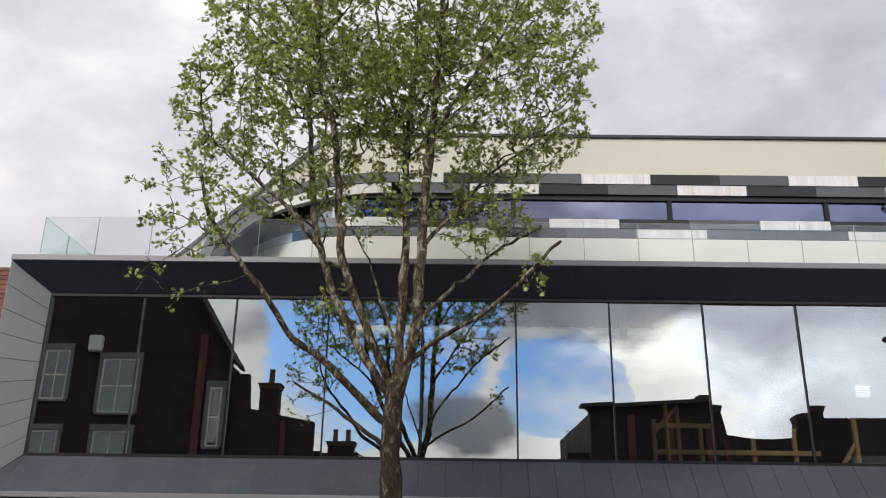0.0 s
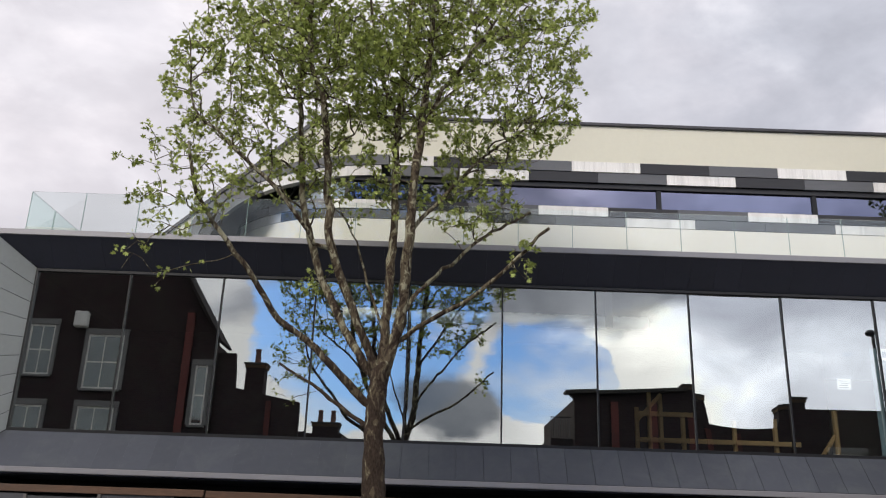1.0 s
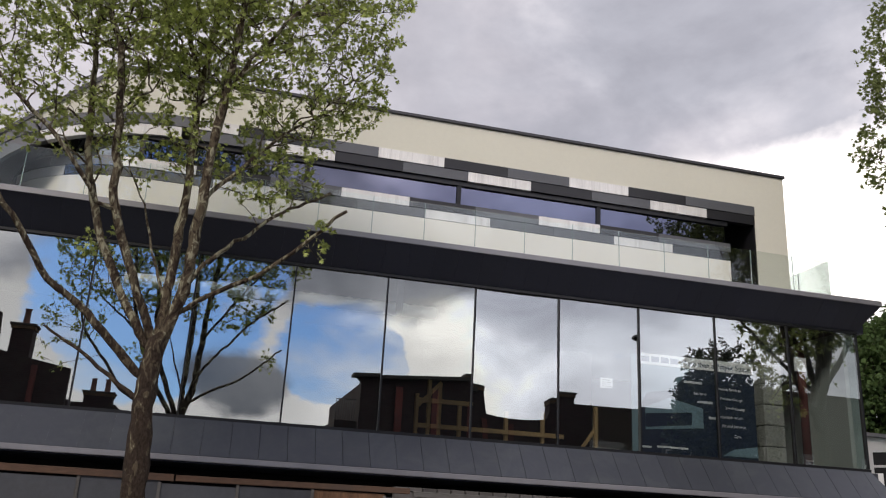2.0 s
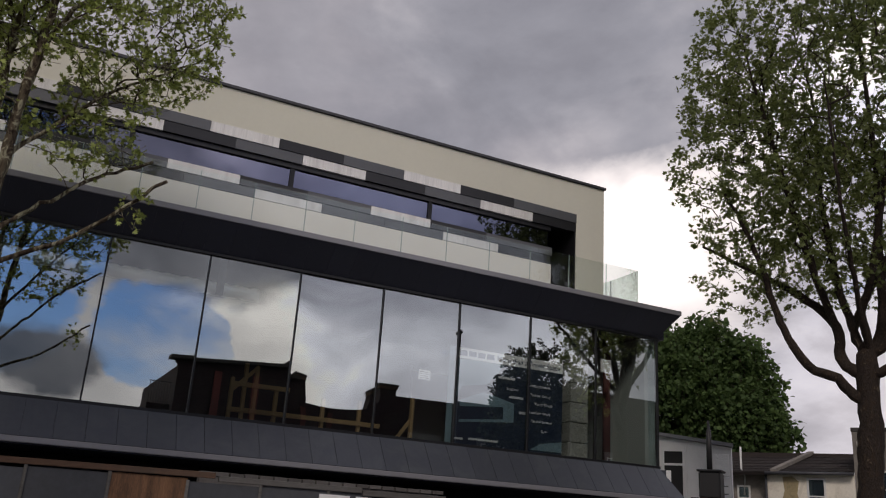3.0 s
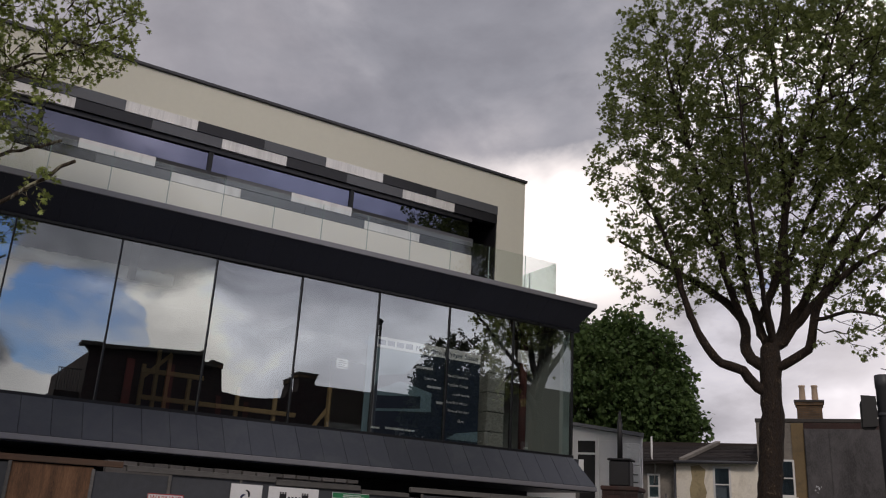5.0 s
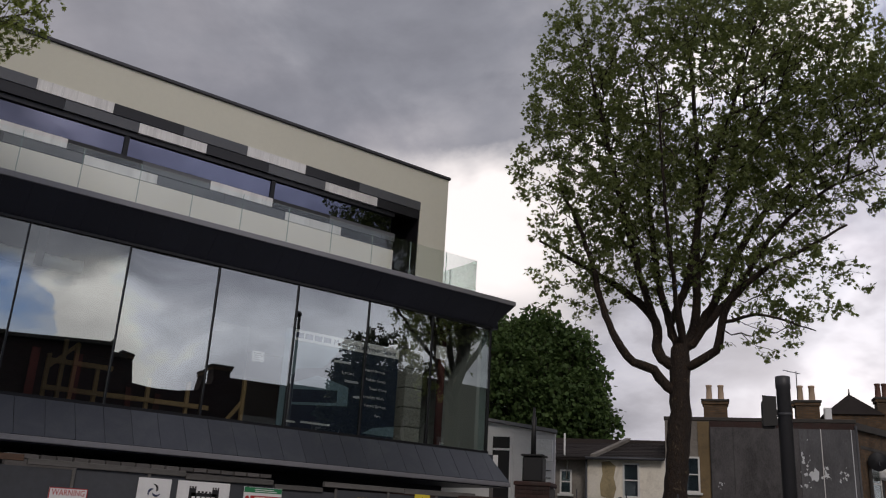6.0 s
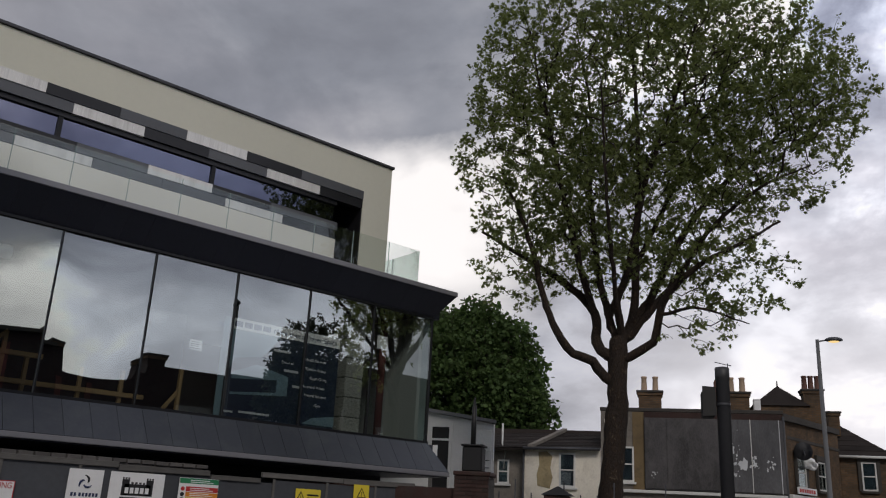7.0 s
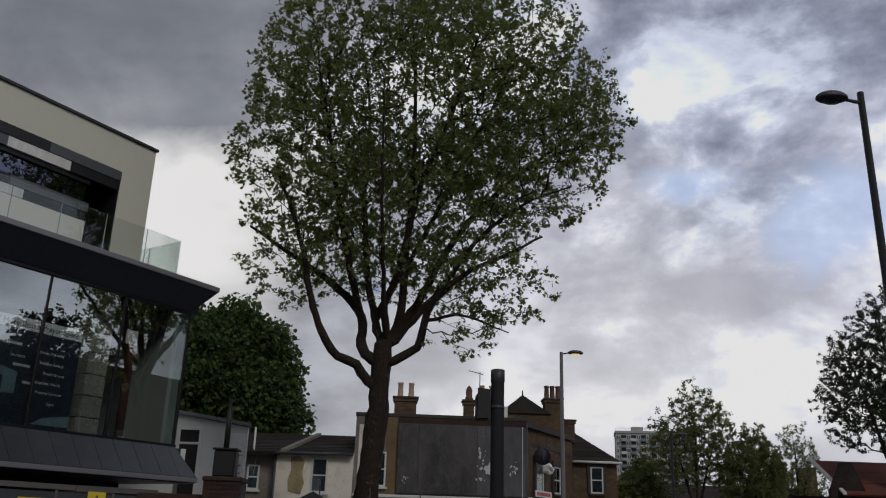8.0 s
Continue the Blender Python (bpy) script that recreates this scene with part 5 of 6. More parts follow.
for q in range(44):
    cx, cz = random.choice(((3.12, 4.6), (3.12, 4.2), (3.16, 3.8), (3.84, 4.1), (4.38, 4.25), (4.4, 4.0), (3.14, 5.4), (0.1, 3.6))) if q > 1 else ((3.42, 4.1), (3.86, 4.08))[q]
    cx, cz, r = cx + random.gauss(0, 0.11 if q > 1 else 0.01), cz + random.gauss(0, 0.13 if q > 1 else 0.02), random.uniform(0.015, 0.06) if q > 1 else 0.17 - 0.05 * q
    part("torn_paper", slabbed([(cx + r * u * math.cos(k * 0.45), 35.836, cz + 1.6 * r * u * math.sin(k * 0.45)) for k, u in enumerate(random.uniform(0.25, 1.2) for _ in range(14))], (0, 0.003 + 0.0004 * q, 0)), PEEL, board)
part("front_wall", slabbed([(5.0, 36.36, 0), (8.1, 42.0, 0), (8.1, 42.0, 6.1), (5.0, 36.36, 6.0)], (-0.3, 0.16, 0)), WALL_STOCK, gable)
part("cornice", slabbed([(5.02, 36.0, 5.85), (8.2, 42.0, 5.95), (8.2, 42.0, 6.18), (5.05, 36.0, 6.1)], (-0.4, 0.2, 0)), MORTAR, gable)
part("string_course", slabbed([(5.04, 36.4, 5.2), (8.14, 42.0, 5.2), (8.14, 42.0, 5.32), (5.04, 36.4, 5.32)], (-0.1, 0.05, 0)), MORTAR, gable)
part("back_wall", boxed(-2.05, 8.1, 44.0, 44.3, 0, 5.9), WALL_STOCK, gable)
part("flat_roof", slabbed([(-2.0, 36.36, 5.82), (4.9, 36.36, 5.82), (8.0, 44.0, 5.82), (-2.0, 44.0, 5.82)], (0, 0, 0.1)), LEAD, gable)
chimney(gable, -0.52, 0.40, 36.4, 37.1, 5.9, 6.98, 2, POT)
slim = chimney(gable, 2.42, 2.86, 36.5, 36.95, 5.9, 6.95, 0, POT)
part("chimney_pot", tubed([(2.64, 36.72, z) for z in (6.94, 7.05, 7.1, 7.38, 7.5, 7.58)], [0.17, 0.17, 0.13, 0.14, 0.09, 0.02], 12), POT_RED, slim, "dark domed clay pot")
chimney(gable, 2.98, 3.85, 36.5, 37.2, 5.9, 7.0, 2, POT)
chimney(gable, 6.5, 7.3, 40.2, 40.9, 5.9, 7.72, 3, POT_RED)
py = bmesh.new()
ap = py.verts.new((5.58, 41.2, 7.98))
ring = [py.verts.new(p) for p in ((4.35, 40.0, 6.95), (6.75, 40.0, 6.95), (6.75, 42.4, 6.95), (4.35, 42.4, 6.95))]
for i in range(4):
    py.faces.new((ring[i], ring[(i + 1) % 4], ap))
py.faces.new(ring[::-1])
part("hipped_roof", py, SLATE, gable)
part("roof_wall", boxed(4.45, 6.65, 40.1, 42.3, 5.9, 6.95), WALL_STOCK, gable)
part("finial", tubed([(5.58, 41.2, 7.9), (5.58, 41.2, 8.2)], [0.04, 0.02], 6), SLATE, gable)
sash(gable, -1.36, 36.0, 3.25, 0.62, 1.38)
# the brick front seen at a slant: windows, dish and shop sign in its own frame
slant = math.degrees(math.atan2(42.0 - 36.36, 8.1 - 5.0))
SIDE = FAR @ pose(5.0, 36.36, 0, 0, 0, slant)
front = thing("corner_shop", "brick frontage with sash windows above a shop beam", "shop", SIDE)
part("pier", boxed(0.0, 0.3, -0.06, -0.005, 0, 5.8), WALL_STOCK, front)
sash(front, 1.1, -0.03, 3.35, 0.95, 1.2, MORTAR)
sash(front, 3.4, -0.03, 3.35, 0.95, 1.2, MORTAR)
part("shop_beam", boxed(0.1, 6.3, -0.22, -0.005, 2.75, 3.05, bevel=0.02), PAINT_WHITE, front)
dish = thing("satellite_dish", "black mesh satellite dish on the brick wall", "satellite dish", Matrix.Translation((SIDE @ pose(1.0, -0.40, 4.75)).translation) @ pose(0, 0, 0, 0, 0, -55))
dm = bmesh.new()
rings = []
for i in range(6):
    r = 0.36 * i / 5
    rings.append([dm.verts.new((r * math.cos(2 * math.pi * q / 20), 0.35 * r * r * 2 - 0.1, r * math.sin(2 * math.pi * q / 20))) for q in range(20)] if i else [dm.verts.new((0, -0.1, 0))])
for q in range(20):
    dm.faces.new((rings[0][0], rings[1][q], rings[1][(q + 1) % 20]))
    for a, b in zip(rings[1:], rings[2:]):
        dm.faces.new((a[q], b[q], b[(q + 1) % 20], a[(q + 1) % 20]))
bmesh.ops.solidify(dm, geom=list(dm.faces), thickness=0.015)
part("bowl", dm, POLE_DARK, dish)
part("arm", tubed([(0, 0.33, -0.1), (0, 0.1, -0.15), (0.0, -0.1, 0.0), (0, -0.35, -0.2)], [0.025] * 4, 6), POLE_DARK, dish)
bag = bmesh.new()
bmesh.ops.create_icosphere(bag, subdivisions=3, radius=0.3)
for v in bag.verts:
    v.co *= 1 + 0.45 * noise.noise(v.co * 5)
    v.co.z *= 0.75
tagged(part("plastic_sack", bag, WHITE), "crumpled white plastic sack wedged under the dish", "sack").matrix_world = SIDE @ pose(2.2, -0.18, 4.35)
lab = thing("shop_sign", "white shop sign with red lettering bars", "sign", SIDE @ pose(0.5, -0.29, 3.1))
part("plate", boxed(0, 2.0, 0, 0.05, 0, 0.26, bevel=0.006), WHITE, lab)
for q in range(7):
    part("bar", boxed(0.12 + 0.25 * q, 0.30 + 0.25 * q, -0.006, -0.001, 0.06, 0.20), INK_RED, lab)

row_house = thing("hipped_house", "dark brick house with a hipped slate roof", "house", FAR)
part("wall", boxed(8.15, 10.3, 42.2, 42.5, 0, 5.1), WALL_STOCK, row_house)
part("side_wall", boxed(10.0, 10.3, 42.5, 52.0, 0, 5.1), WALL_STOCK, row_house)
part("back_wall", boxed(8.15, 10.3, 52.0, 52.3, 0, 5.1), WALL_STOCK, row_house)
slate_roof(row_house, (8.05, 42.0, 5.02), (10.5, 42.0, 5.02), (8.15, 45.0, 7.05), (8.05, 45.0, 7.05), SLATE, 8)
slate_roof(row_house, (10.5, 42.0, 5.02), (10.5, 52.0, 5.02), (8.15, 52.0, 7.05), (8.15, 45.0, 7.05), SLATE, 8)
sash(row_house, 9.0, 42.2, 3.55, 0.62, 1.25, MORTAR)
part("gutter", tubed([(8.1, 41.95, 5.0), (10.5, 41.95, 5.0)], [0.06, 0.06], 8), PAINT_WHITE, row_house)
chimney(row_house, 8.0, 8.5, 43.2, 44.0, 6.0, 7.15, 0, POT_RED)
bay = thing("bay_window_house", "white bay fronted house down the side street", "house", FAR)
part("wall", boxed(11.0, 12.2, 50.0, 56.0, 0, 4.4), PAINT_WHITE, bay)
slate_roof(bay, (10.9, 49.9, 4.38), (12.3, 49.9, 4.38), (12.0, 53.0, 5.2), (11.2, 53.0, 5.2), SLATE, 5)
for q in range(3):
    sash(bay, 11.08 + 0.36 * q, 49.99, 2.7, 0.32, 1.2)

# white cabin beside the modern building
cabin = thing("site_cabin", "white panelled cabin with a sloping roof and dark doorway", "cabin", FAR)
part("wall", slabbed([(-7.6, 24.0, 0), (-4.34, 24.0, 0), (-4.34, 24.0, 4.12), (-7.6, 24.0, 4.62)], (0, 0.12, 0)), WHITE, cabin)
part("side_wall", slabbed([(-4.44, 24.13, 0), (-4.34, 24.13, 0), (-4.34, 24.13, 4.12), (-4.44, 24.13, 4.12)], (-1.3, 6.0, 0)), WHITE, cabin)
part("roof", slabbed([(-7.7, 23.85, 4.63), (-4.25, 23.85, 4.13), (-4.25, 23.85, 4.22), (-7.7, 23.85, 4.72)], (-1.35, 6.2, 0.0)), EDGE, cabin)
# no opening is cut: a solid black sheet imitates the darkness inside
part("doorway", boxed(-6.12, -5.62, 23.975, 24.0, 1.6, 4.0), INK, cabin, "black sheet for the darkness of an open doorway")
for a, b, c, d in ((-6.2, -6.12, 1.6, 4.1), (-5.62, -5.54, 1.6, 4.1), (-6.12, -5.62, 4.0, 4.1), (-6.12, -5.62, 3.62, 3.68)):
    part("door_frame", boxed(a, b, 23.95, 24.0, c, d), WHITE, cabin)
part("panel", boxed(-5.50, -4.98, 23.965, 24.0, 1.8, 4.02, bevel=0.006), WHITE, cabin)
part("panel", boxed(-4.94, -4.38, 23.965, 24.0, 1.8, 3.35, bevel=0.006), WHITE, cabin)
part("foil_panel", boxed(-4.92, -4.40, 23.955, 24.0, 3.37, 3.95, bevel=0.006), FOIL, cabin)
for q in range(5):
    part("bar", boxed(-4.62, -4.44, 23.955, 23.964, 2.3 + 0.2 * q, 2.325 + 0.2 * q), GREY, cabin)
plate = thing("white_board", "white board leaning at the building's end", "board", FAR)
part("sheet", boxed(-5.47, -5.22, 21.0, 21.04, 2.80, 3.25, bevel=0.004), WHITE, plate)
part("post", boxed(-5.42, -5.34, 21.045, 21.12, 0, 3.1), PLANK, plate)

# brick pier with a black lantern base, and its lower neighbour
def brick_pier(x0, x1, y, top_z, cap, label):
    p = thing("gate_pier", label, "pier", FAR, "brick gate piers")
    part("core", boxed(x0 + 0.012, x1 - 0.012, y + 0.012, y + (x1 - x0) - 0.012, 0, top_z - 0.01), MORTAR, p)
    rows_ = 9
    base = None
    n_ = max(2, int((x1 - x0) / 0.225))
    wdt = (x1 - x0) / n_
    for r in range(rows_):
        for i in range(n_ + (r % 2)):
            a = x0 + wdt * (i - 0.5 * (r % 2))
            b = min(a + wdt, x1)
            a = max(a, x0)
            part("brick", boxed(a + 0.005, b - 0.005, y + random.uniform(-0.004, 0.004), y + 0.1, top_z - 0.075 * (r + 1) + 0.005, top_z - 0.075 * r - 0.005), BRICK_SOOT, p)
    return p
pier = brick_pier(-3.86, -3.16, 17.0, 2.36, None, "dark red brick pier with a black box lantern")
part("capstone", boxed(-3.88, -3.14, 16.97, 17.74, 2.362, 2.45, bevel=0.02), BRICK_SOOT, pier)
part("box", boxed(-3.76, -3.35, 17.2, 17.6, 2.452, 2.95, bevel=0.03), RUBBER, pier)
part("lid", boxed(-3.79, -3.32, 17.17, 17.63, 2.951, 2.99, bevel=0.012), RUBBER, pier)
part("pole", tubed([(-3.58, 17.4, 2.98), (-3.58, 17.4, 3.75), (-3.58, 17.4, 3.76), (-3.58, 17.4, 3.95)], [0.055, 0.05, 0.035, 0.02], 10), RUBBER, pier)
pier = brick_pier(-2.08, -1.58, 17.0, 2.06, None, "low red brick pier with a pointed cap")
pc = bmesh.new()
apex = pc.verts.new((-1.83, 17.25, 2.25))
ring = [pc.verts.new(p) for p in ((-2.13, 16.95, 2.07), (-1.53, 16.95, 2.07), (-1.53, 17.55, 2.07), (-2.13, 17.55, 2.07))]
for i in range(4):
    pc.faces.new((ring[i], ring[(i + 1) % 4], apex))
pc.faces.new(ring[::-1])
part("capstone", pc, RUBBER, pier)
fence = thing("railing", "thin black metal railing between the piers", "railing", FAR)
for q in range(12):
    x = -3.0 + 0.32 * q
    part("upright", tubed([(x, 17.3, 0.2), (x, 17.3, 2.1 + 0.25 * (q % 3 == 1))], [0.015, 0.012], 6), POLE_DARK, fence)
for z in (1.0, 1.95):
    part("rail", tubed([(-3.02, 17.3, z), (0.6, 17.3, z)], [0.015, 0.015], 6), POLE_DARK, fence)
low_wall = thing("boundary_wall", "low red brick boundary wall beside the site", "wall", FAR)
part("wall", boxed(-7.0, -3.9, 17.2, 17.45, 0, 2.12), BRICK_SOOT, low_wall)

# ---- poles and lamps ----
signal = thing("traffic_signal", "dark grey traffic signal pole seen from behind", "traffic signal", FAR)
SX, SY = 0.537, 7.33
part("pole", tubed([(SX, SY, h) for h in (0, 2.76, 2.765, 2.86, 2.865)], [0.054, 0.054, 0.058, 0.058, 0.045], 20), POLE_SIGNAL, signal)
part("backing_board", slabbed([(SX - 0.165, SY - 0.04, 2.705), (SX - 0.058, SY - 0.02, 2.70), (SX - 0.058, SY - 0.02, 2.47), (SX - 0.165, SY - 0.04, 2.46)], (0, 0.02, 0)), RUBBER, signal)
part("head", boxed(SX - 0.17, SX - 0.066, SY - 0.01, SY + 0.16, 2.46, 2.67, bevel=0.012), RUBBER, signal)
part("bracket", tubed([(SX - 0.03, SY, 2.58), (SX - 0.09, SY + 0.03, 2.58)], [0.016, 0.016], 8), POLE_DARK, signal)
part("strap", tubed([(SX, SY, 2.54), (SX, SY, 2.57)], [0.0565, 0.0565], 20), POLE_DARK, signal)


def street_lamp(x, y, high, reach, r0, r1, lit, head=0.42, drop=0.0):
    top = thing("street_lamp", "grey steel street lamp with a flat oval head" + (", lit" if lit else ""), "street lamp", FAR @ pose(x, y, 0), "street lamps")
    part("column", tubed([(0, 0, -0.1), (0, 0, 1.3), (0, 0, 1.31), (0, 0, high)], [r0 * 1.25, r0 * 1.25, r0, r1], 14), POLE_GREY if lit else RUBBER, top)
    s = 1 if reach > 0 else -1
    part("arm", tubed([(0, 0, high - 0.08 - drop), (s * 0.16, 0, high - 0.05 - drop), (reach - s * head, 0, high - 0.02 - drop)], [0.035, 0.03, 0.03], 8), POLE_DARK, top)
    hd = bmesh.new()
    bmesh.ops.create_uvsphere(hd, u_segments=24, v_segments=12, radius=1.0)
    for v in hd.verts:
        v.co = Vector((v.co.x * head, v.co.y * head * 0.62, v.co.z * (0.13 if v.co.z > 0 else 0.06)))
    h = part("head", hd, POLE_DARK, top)
    h.location = (reach - s * head * 0.3, 0, high - 0.02 - drop)
    ln = bmesh.new()
    bmesh.ops.create_uvsphere(ln, u_segments=16, v_segments=8, radius=1.0)
    for v in ln.verts:
        v.co = Vector((v.co.x * head * 0.6, v.co.y * head * 0.4, v.co.z * 0.05))
    l = part("lens", ln, LAMP_GLOW if lit else GLASS_OLD, top, "glowing lamp lens" if lit else "")
    l.location = (reach - s * head * 0.3, 0, high - 0.07 - drop)
    return top


street_lamp(6.5, 36.0, 9.05, 0.72, 0.10, 0.07, True, 0.34)
street_lamp(7.43, 13.09, 9.0, -0.60, 0.075, 0.055, False, 0.28, 0.12)
street_lamp(18.7, 60.0, 8.6, 0.9, 0.12, 0.09, False, 0.35)
street_lamp(33.0, 52.0, 7.4, -0.9, 0.10, 0.07, False, 0.35)

# ---- far away ----
tower = thing("tower_block", "pale concrete tower block with rows of balconies", "tower block", FAR @ pose(93.0, 370, 0, 0, 0, -12))
TH = 45.6
part("wall", boxed(0, 34, 0, 14, 0, TH - 1.0), CONCRETE, tower)
part("roof_edge", boxed(-0.3, 34.3, -0.5, 14.3, TH - 1.0, TH), CONCRETE, tower)
part("roof_hut", boxed(7, 12, 4, 9, TH, TH + 2.2), CONCRETE, tower)
for q in range(9):
    part("roof_post", tubed([(0.2 + 4.2 * q, -0.3, TH), (0.2 + 4.2 * q, -0.3, TH + 1.1)], [0.06, 0.06], 5), POLE_GREY, tower)
part("roof_rail", tubed([(0.2, -0.3, TH + 1.1), (33.8, -0.3, TH + 1.1)], [0.06, 0.06], 5), POLE_GREY, tower)
for f in range(12):
    z = TH - 3.6 - 2.75 * f
    for c in range(8):
        x = 0.4 + 4.2 * c
        wnd = part("window", boxed(x, x + 1.7, -0.12, 0.02, z, z + 1.7), PAINT_WHITE, tower)
        for a in (0.12, 0.95):
            part("pane", boxed(x + a, x + a + 0.65, -0.16, -0.13, z + 0.14, z + 1.56), GLASS_OLD, wnd)
            part("blind", boxed(x + a, x + a + 0.65, -0.128, -0.122, z + 0.14, z + 1.56), INK_BLUE if (c + f) % 3 else CURTAIN, wnd)
        # flat black slab imitates the shade behind each balcony
        part("recess", boxed(x + 1.9, x + 4.0, -0.06, 0.01, z - 0.2, z + 1.8), INK, tower)
        part("balcony", boxed(x + 1.85, x + 4.05, -1.2, -0.02, z - 0.75, z + 0.35), (CONCRETE, PANEL_TEAL, PAINT_WHITE)[(c * 2 + f) % 3], tower)
rusty = thing("workshop", "brick workshop with a rusty red sheet roof", "workshop", FAR)
part("wall", boxed(22.3, 27.5, 45.2, 45.5, 0, 4.2), WALL_RED, rusty)
part("gable_wall", slabbed([(22.3, 45.2, 4.2), (23.0, 45.2, 5.7), (23.6, 45.2, 5.7), (24.2, 45.2, 4.2)], (0, 0.3, 0)), WALL_RED, rusty)
slate_roof(rusty, (22.9, 44.9, 4.05), (28.0, 44.9, 4.05), (28.0, 48.0, 6.0), (22.7, 48.0, 6.0), RUST, 3)
part("verge", slabbed([(22.75, 44.85, 4.05), (22.95, 44.85, 4.05), (22.75, 48.0, 6.1), (22.55, 48.0, 6.1)], (0, 0, 0.12)), PAINT_WHITE, rusty)
part("back_wall", boxed(22.3, 27.5, 50.0, 50.3, 0, 4.2), WALL_RED, rusty)
far_row = thing("distant_terrace", "distant dark roofline with chimney stacks", "house", FAR)
part("wall", boxed(15.0, 45.0, 90.0, 92.0, 0, 5.2), WALL_STOCK, far_row)
slate_roof(far_row, (15.0, 89.6, 5.2), (45.0, 89.6, 5.2), (45.0, 93.5, 7.2), (15.0, 93.5, 7.2), SLATE, 5)
chimney(far_row, 39.0, 40.5, 91, 92, 5.5, 8.8, 0, POT_RED)
chimney(far_row, 42.2, 44.0, 91, 92, 5.5, 9.2, 0, POT_RED)

tree("chestnut_tree", "dense dark green chestnut tree behind the terraced house", (0.55 + 48 * math.sin(radians(55)) - 10.56 * math.cos(radians(55)), 0.25 + 48 * math.cos(radians(55)) + 10.56 * math.sin(radians(55)), 0.0), -55,
     [(0, -0.1), (0.05, 1.5), (0.0, 3.0)],
     [[(0, 2.8), (-1.0, 4.5, -0.5), (-1.8, 6.5, -0.8)], [(0, 3.0), (0.2, 5.0, 0.6), (0.2, 8.0, 0.7)], [(0, 2.9), (1.2, 4.4, -0.3), (2.1, 5.8, -0.6)]],
     [(-0.4, 6.0, 0.0, 2.35, 2.4, 2.2), (-1.5, 7.9, 0.2, 1.0, 0.95, 1.0), (0.5, 8.05, -0.2, 0.9, 0.85, 0.9), (1.5, 6.9, 0.1, 0.9, 0.8, 0.9), (2.2, 5.9, -0.2, 0.7, 0.6, 0.7), (1.6, 7.35, 0.0, 0.85, 0.85, 0.9), (2.15, 6.4, 0.0, 0.75, 0.9, 0.8), (1.3, 5.2, -0.3, 1.7, 1.6, 1.6), (2.6, 4.85, -0.3, 0.75, 0.7, 0.7), (0.3, 4.2, 0.0, 2.2, 1.2, 1.9), (-2.6, 5.6, 0.0, 1.4, 1.8, 1.5)],
     2300, 0.24, 66000, 0.40, BARK_DARK, LEAF_DARK, 5, tip=0.008, step=0.30, droop=0.8, size=1.71)
def far_tree(label, x, y, high, wide, seed, leaves, leaf, mat, trunk_z=2.6, r=0.25, twigs=420):
    c = FAR @ Vector((x, y, 0))
    zc = (high + trunk_z) / 2 + 0.6
    hz = (high - trunk_z) / 2
    return tree("street_tree", label, (c.x, c.y, 0.0), -55,
         [(0, -0.1), (0.08, trunk_z * 0.5), (0.0, trunk_z)],
         [[(0, trunk_z * 0.95), (-wide * 0.3, zc, 0.3), (-wide * 0.5, zc + hz * 0.4, 0.5)], [(0, trunk_z), (0.1, zc, -0.2), (0.05, high * 0.95, 0.0)], [(0, trunk_z), (wide * 0.3, zc - 0.3, -0.4), (wide * 0.55, zc + hz * 0.3, -0.5)]],
         [(0, zc, 0, wide * 0.75, hz * 0.75, wide * 0.7), (-wide * 0.35, zc - hz * 0.3, 0, wide * 0.6, hz * 0.5, wide * 0.5), (wide * 0.35, zc - hz * 0.15, 0, wide * 0.6, hz * 0.55, wide * 0.5), (0.1 * wide, zc + hz * 0.5, 0, wide * 0.4, hz * 0.5, wide * 0.4)],
         twigs, leaf, leaves, r, BARK_DARK, mat, seed, sides=7, tip=0.008, step=0.3)
far_tree("broad green street tree down the road", 23.7, 70.0, 13.9, 5.1, 31, 34000, 0.125, LEAF_FAR, 3.4, twigs=800)
far_tree("round dark green street tree", 27.6, 68.0, 10.2, 3.4, 32, 34000, 0.13, LEAF_FAR, 2.6, twigs=800)
far_tree("low green tree by the road", 19.6, 72.0, 7.6, 2.6, 33, 10000, 0.18, LEAF_FAR, 2.4)
far_tree("sparse young street tree", 36.6, 80.0, 12.5, 3.6, 34, 8000, 0.15, LEAF_FAR, 3.2)
far_tree("tall dark street tree with a dense crown", 25.9, 45.0, 14.9, 4.6, 35, 72000, 0.088, LEAF_DULL, 4.4, 0.3, 1500)

tree("street_tree", "dense dark tree across the street", (21.3, -1.6, 0.0), 0,
     [(0, -0.1), (0.05, 1.5), (0.0, 3.2)],
     [[(0, 3.0), (-1.0, 4.8, 0.3), (-1.9, 6.6, 0.4)], [(0, 3.2), (0.2, 5.4, -0.2), (0.1, 9.0, 0.0)], [(0, 3.1), (1.1, 4.9, -0.3), (2.0, 6.6, -0.2)]],
     [(0.0, 7.2, 0.0, 2.5, 2.9, 1.2), (-1.2, 6.2, 0.0, 1.7, 1.7, 1.0), (1.4, 6.4, 0.0, 1.7, 1.8, 1.0)],
     1000, 0.12, 30000, 0.22, BARK_DARK, LEAF_DULL, 41, tip=0.006, step=0.22)

# ---- the houses across the street, seen in the glass ----
tall = thing("brick_villa", "tall dark red brick house with white stone window surrounds", "house", pose(0, 0, 0))
def facing(ob_pose):
    return ob_pose @ pose(0, 0, 0, 0, 0, 180)
R = facing(pose(0, -3.0, 0))
tall.matrix_world = R
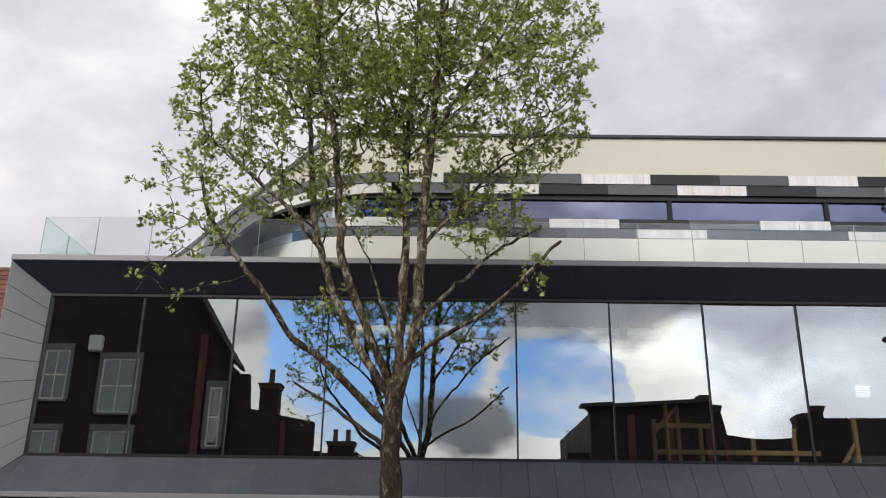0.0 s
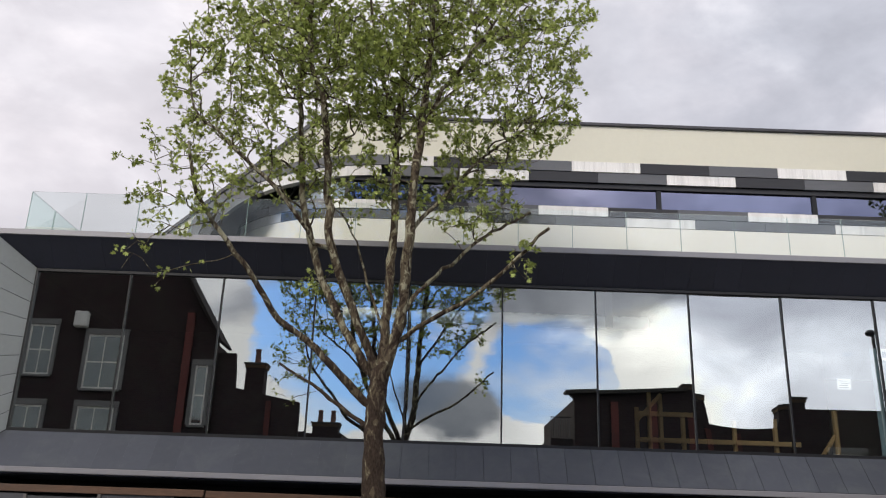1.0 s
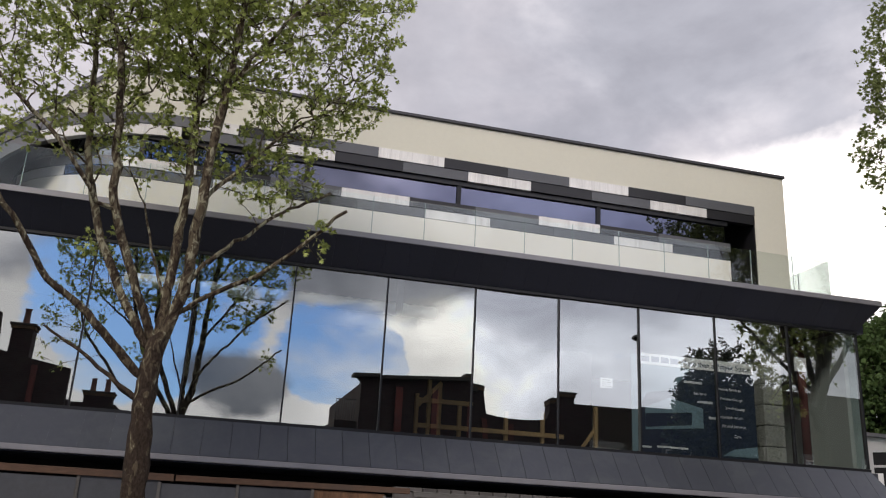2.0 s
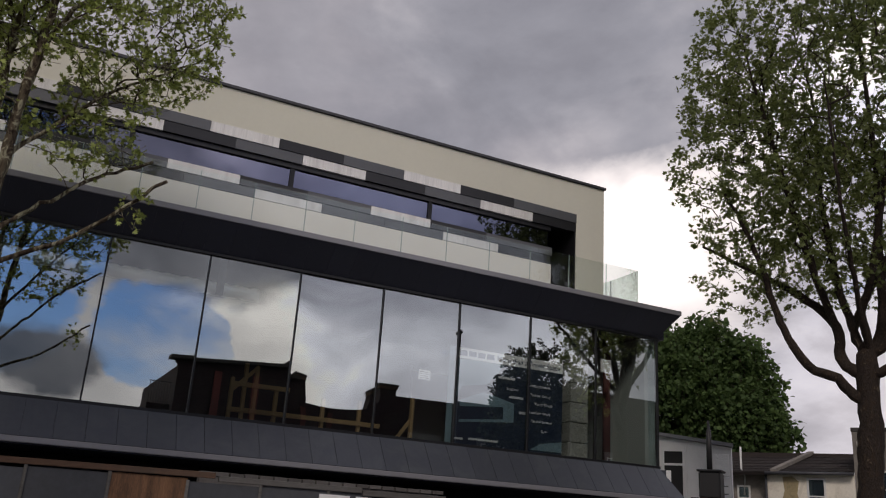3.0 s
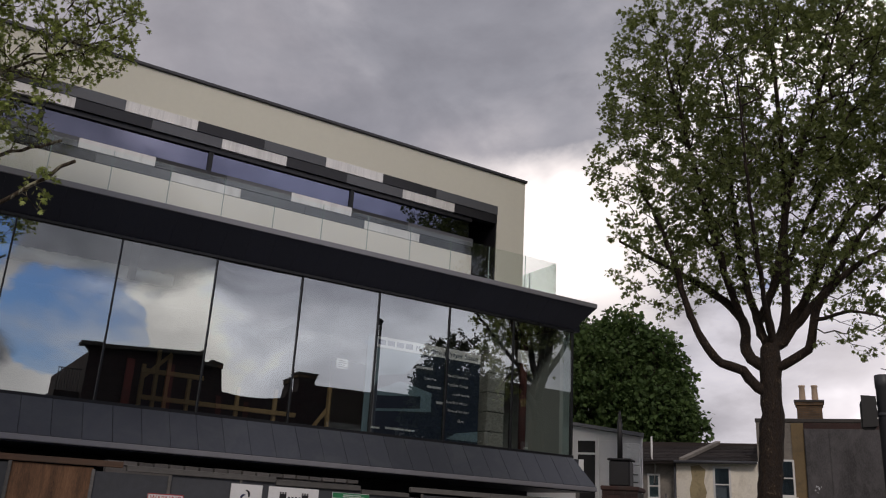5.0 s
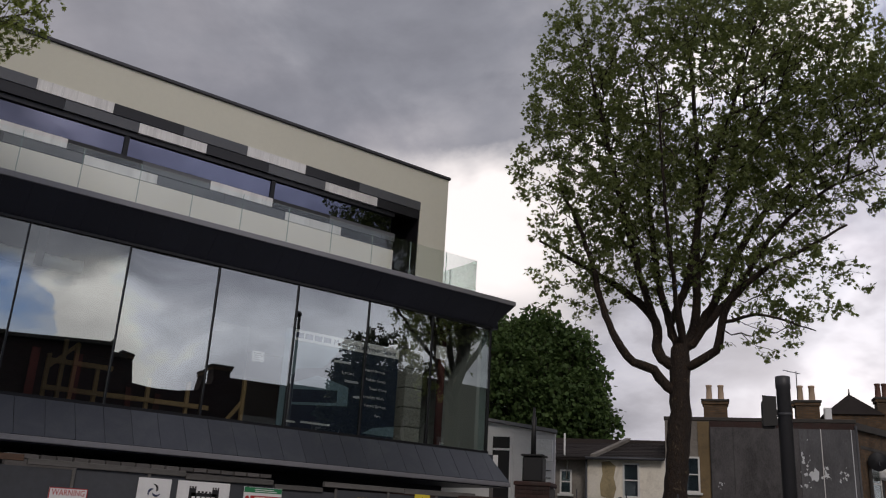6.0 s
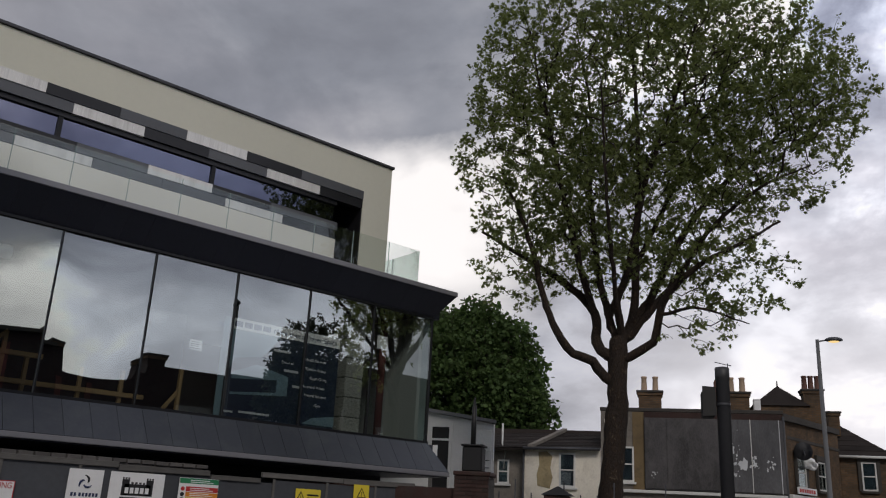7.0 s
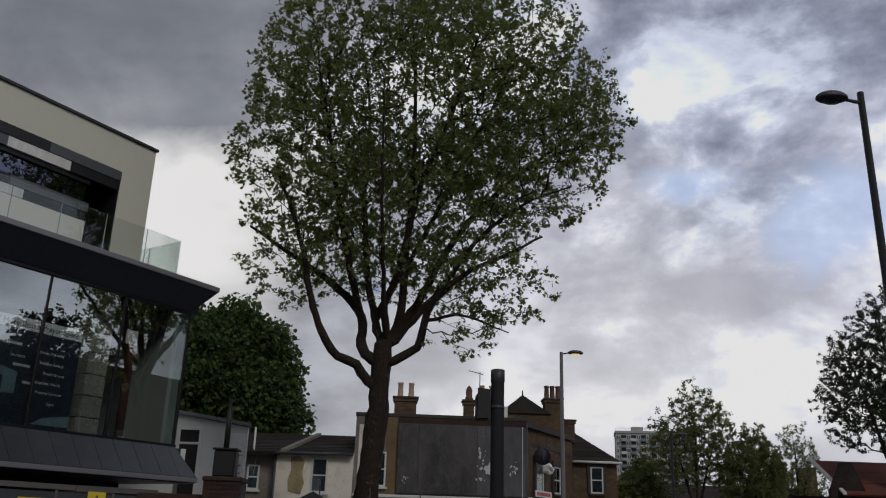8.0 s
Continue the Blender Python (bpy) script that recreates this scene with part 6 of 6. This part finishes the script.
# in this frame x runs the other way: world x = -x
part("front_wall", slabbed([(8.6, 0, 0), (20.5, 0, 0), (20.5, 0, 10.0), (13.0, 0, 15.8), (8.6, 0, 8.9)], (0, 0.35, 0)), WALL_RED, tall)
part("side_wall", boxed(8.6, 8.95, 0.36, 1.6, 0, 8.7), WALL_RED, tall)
slate_roof(tall, (8.45, -0.25, 8.75), (8.45, 1.6, 8.75), (13.0, 1.6, 15.9), (13.0, -0.25, 15.9), SLATE, 6)
for x, z, a, b in ((12.35, 6.75, 1.4, 2.15), (15.2, 7.25, 1.05, 2.0), (12.35, 3.9, 1.4, 2.15), (15.2, 3.9, 1.2, 2.15), (8.85, 5.5, 0.5, 2.3)):
    sash(tall, x, 0, z, a, b, STONE)
part("pilaster", boxed(9.62, 9.92, -0.12, -0.004, 0, 9.9), BRICK_RED, tall)
part("bracket", boxed(13.85, 14.4, -0.35, -0.004, 9.15, 9.8, bevel=0.05), PAINT_WHITE, tall)
wing = thing("brick_wing", "lower brick house with a tall chimney stack", "house", R)
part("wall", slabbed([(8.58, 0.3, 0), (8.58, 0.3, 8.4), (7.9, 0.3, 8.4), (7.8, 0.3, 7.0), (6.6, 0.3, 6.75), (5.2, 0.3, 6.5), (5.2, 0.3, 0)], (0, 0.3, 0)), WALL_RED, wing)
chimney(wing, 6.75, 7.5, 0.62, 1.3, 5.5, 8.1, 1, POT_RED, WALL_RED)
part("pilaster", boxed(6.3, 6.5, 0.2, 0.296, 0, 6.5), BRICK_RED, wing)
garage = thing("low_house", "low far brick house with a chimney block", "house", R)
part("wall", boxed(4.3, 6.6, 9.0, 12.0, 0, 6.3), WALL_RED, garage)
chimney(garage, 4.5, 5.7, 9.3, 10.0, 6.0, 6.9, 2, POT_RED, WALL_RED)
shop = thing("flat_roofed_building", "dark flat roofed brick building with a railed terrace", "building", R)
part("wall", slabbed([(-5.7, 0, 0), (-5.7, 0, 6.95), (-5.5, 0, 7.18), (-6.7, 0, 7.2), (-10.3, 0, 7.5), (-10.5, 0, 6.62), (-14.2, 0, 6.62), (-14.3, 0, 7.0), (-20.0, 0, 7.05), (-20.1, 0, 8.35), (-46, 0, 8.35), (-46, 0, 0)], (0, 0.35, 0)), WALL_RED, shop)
part("cornice", slabbed([(-5.35, -0.3, 7.1), (-10.3, -0.3, 7.42), (-10.3, -0.3, 7.55), (-5.35, -0.3, 7.22)], (0, 0.7, 0)), MORTAR, shop)
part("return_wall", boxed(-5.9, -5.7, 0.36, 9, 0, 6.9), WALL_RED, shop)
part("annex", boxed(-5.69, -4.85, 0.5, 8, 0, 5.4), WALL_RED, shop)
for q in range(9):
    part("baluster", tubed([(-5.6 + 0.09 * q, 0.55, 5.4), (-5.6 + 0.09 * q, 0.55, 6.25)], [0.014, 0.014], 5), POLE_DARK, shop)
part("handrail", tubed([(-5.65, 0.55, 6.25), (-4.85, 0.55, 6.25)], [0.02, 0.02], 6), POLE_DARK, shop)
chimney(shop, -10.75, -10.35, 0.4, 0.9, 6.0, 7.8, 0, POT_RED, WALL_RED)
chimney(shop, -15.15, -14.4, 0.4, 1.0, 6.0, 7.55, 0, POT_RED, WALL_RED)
for q in range(4):
    part("pilaster", boxed(-7.4 - 1.6 * q, -7.1 - 1.6 * q, -0.1, -0.004, 0, 6.9 if q < 2 else 6.4), BRICK_RED, shop)
for q in range(6):
    sash(shop, -13.6 - 3.4 * q, 0, 3.4, 1.2, 1.9, STONE)

# red tiled roof of the neighbour on the near side
side = thing("tiled_house", "brick house with a red clay tile roof beside the hall", "house")
part("wall", boxed(-18.0, -8.6, 17.5, 17.8, 0, 5.4), WALL_STOCK, side)
part("back_wall", boxed(-18.0, -8.6, 26.0, 26.3, 0, 5.4), WALL_STOCK, side)
slate_roof(side, (-18.2, 17.2, 5.3), (-8.45, 17.2, 5.3), (-8.45, 21.9, 8.7), (-18.2, 21.9, 8.7), TILE_RED, 16, cols=36)
slate_roof(side, (-8.45, 26.6, 5.3), (-18.2, 26.6, 5.3), (-18.2, 21.9, 8.7), (-8.45, 21.9, 8.7), TILE_RED, 8)
part("gable_wall", slabbed([(-8.6, 17.5, 5.3), (-8.6, 26.3, 5.3), (-8.6, 21.9, 8.5)], (-0.25, 0, 0)), WALL_STOCK, side)
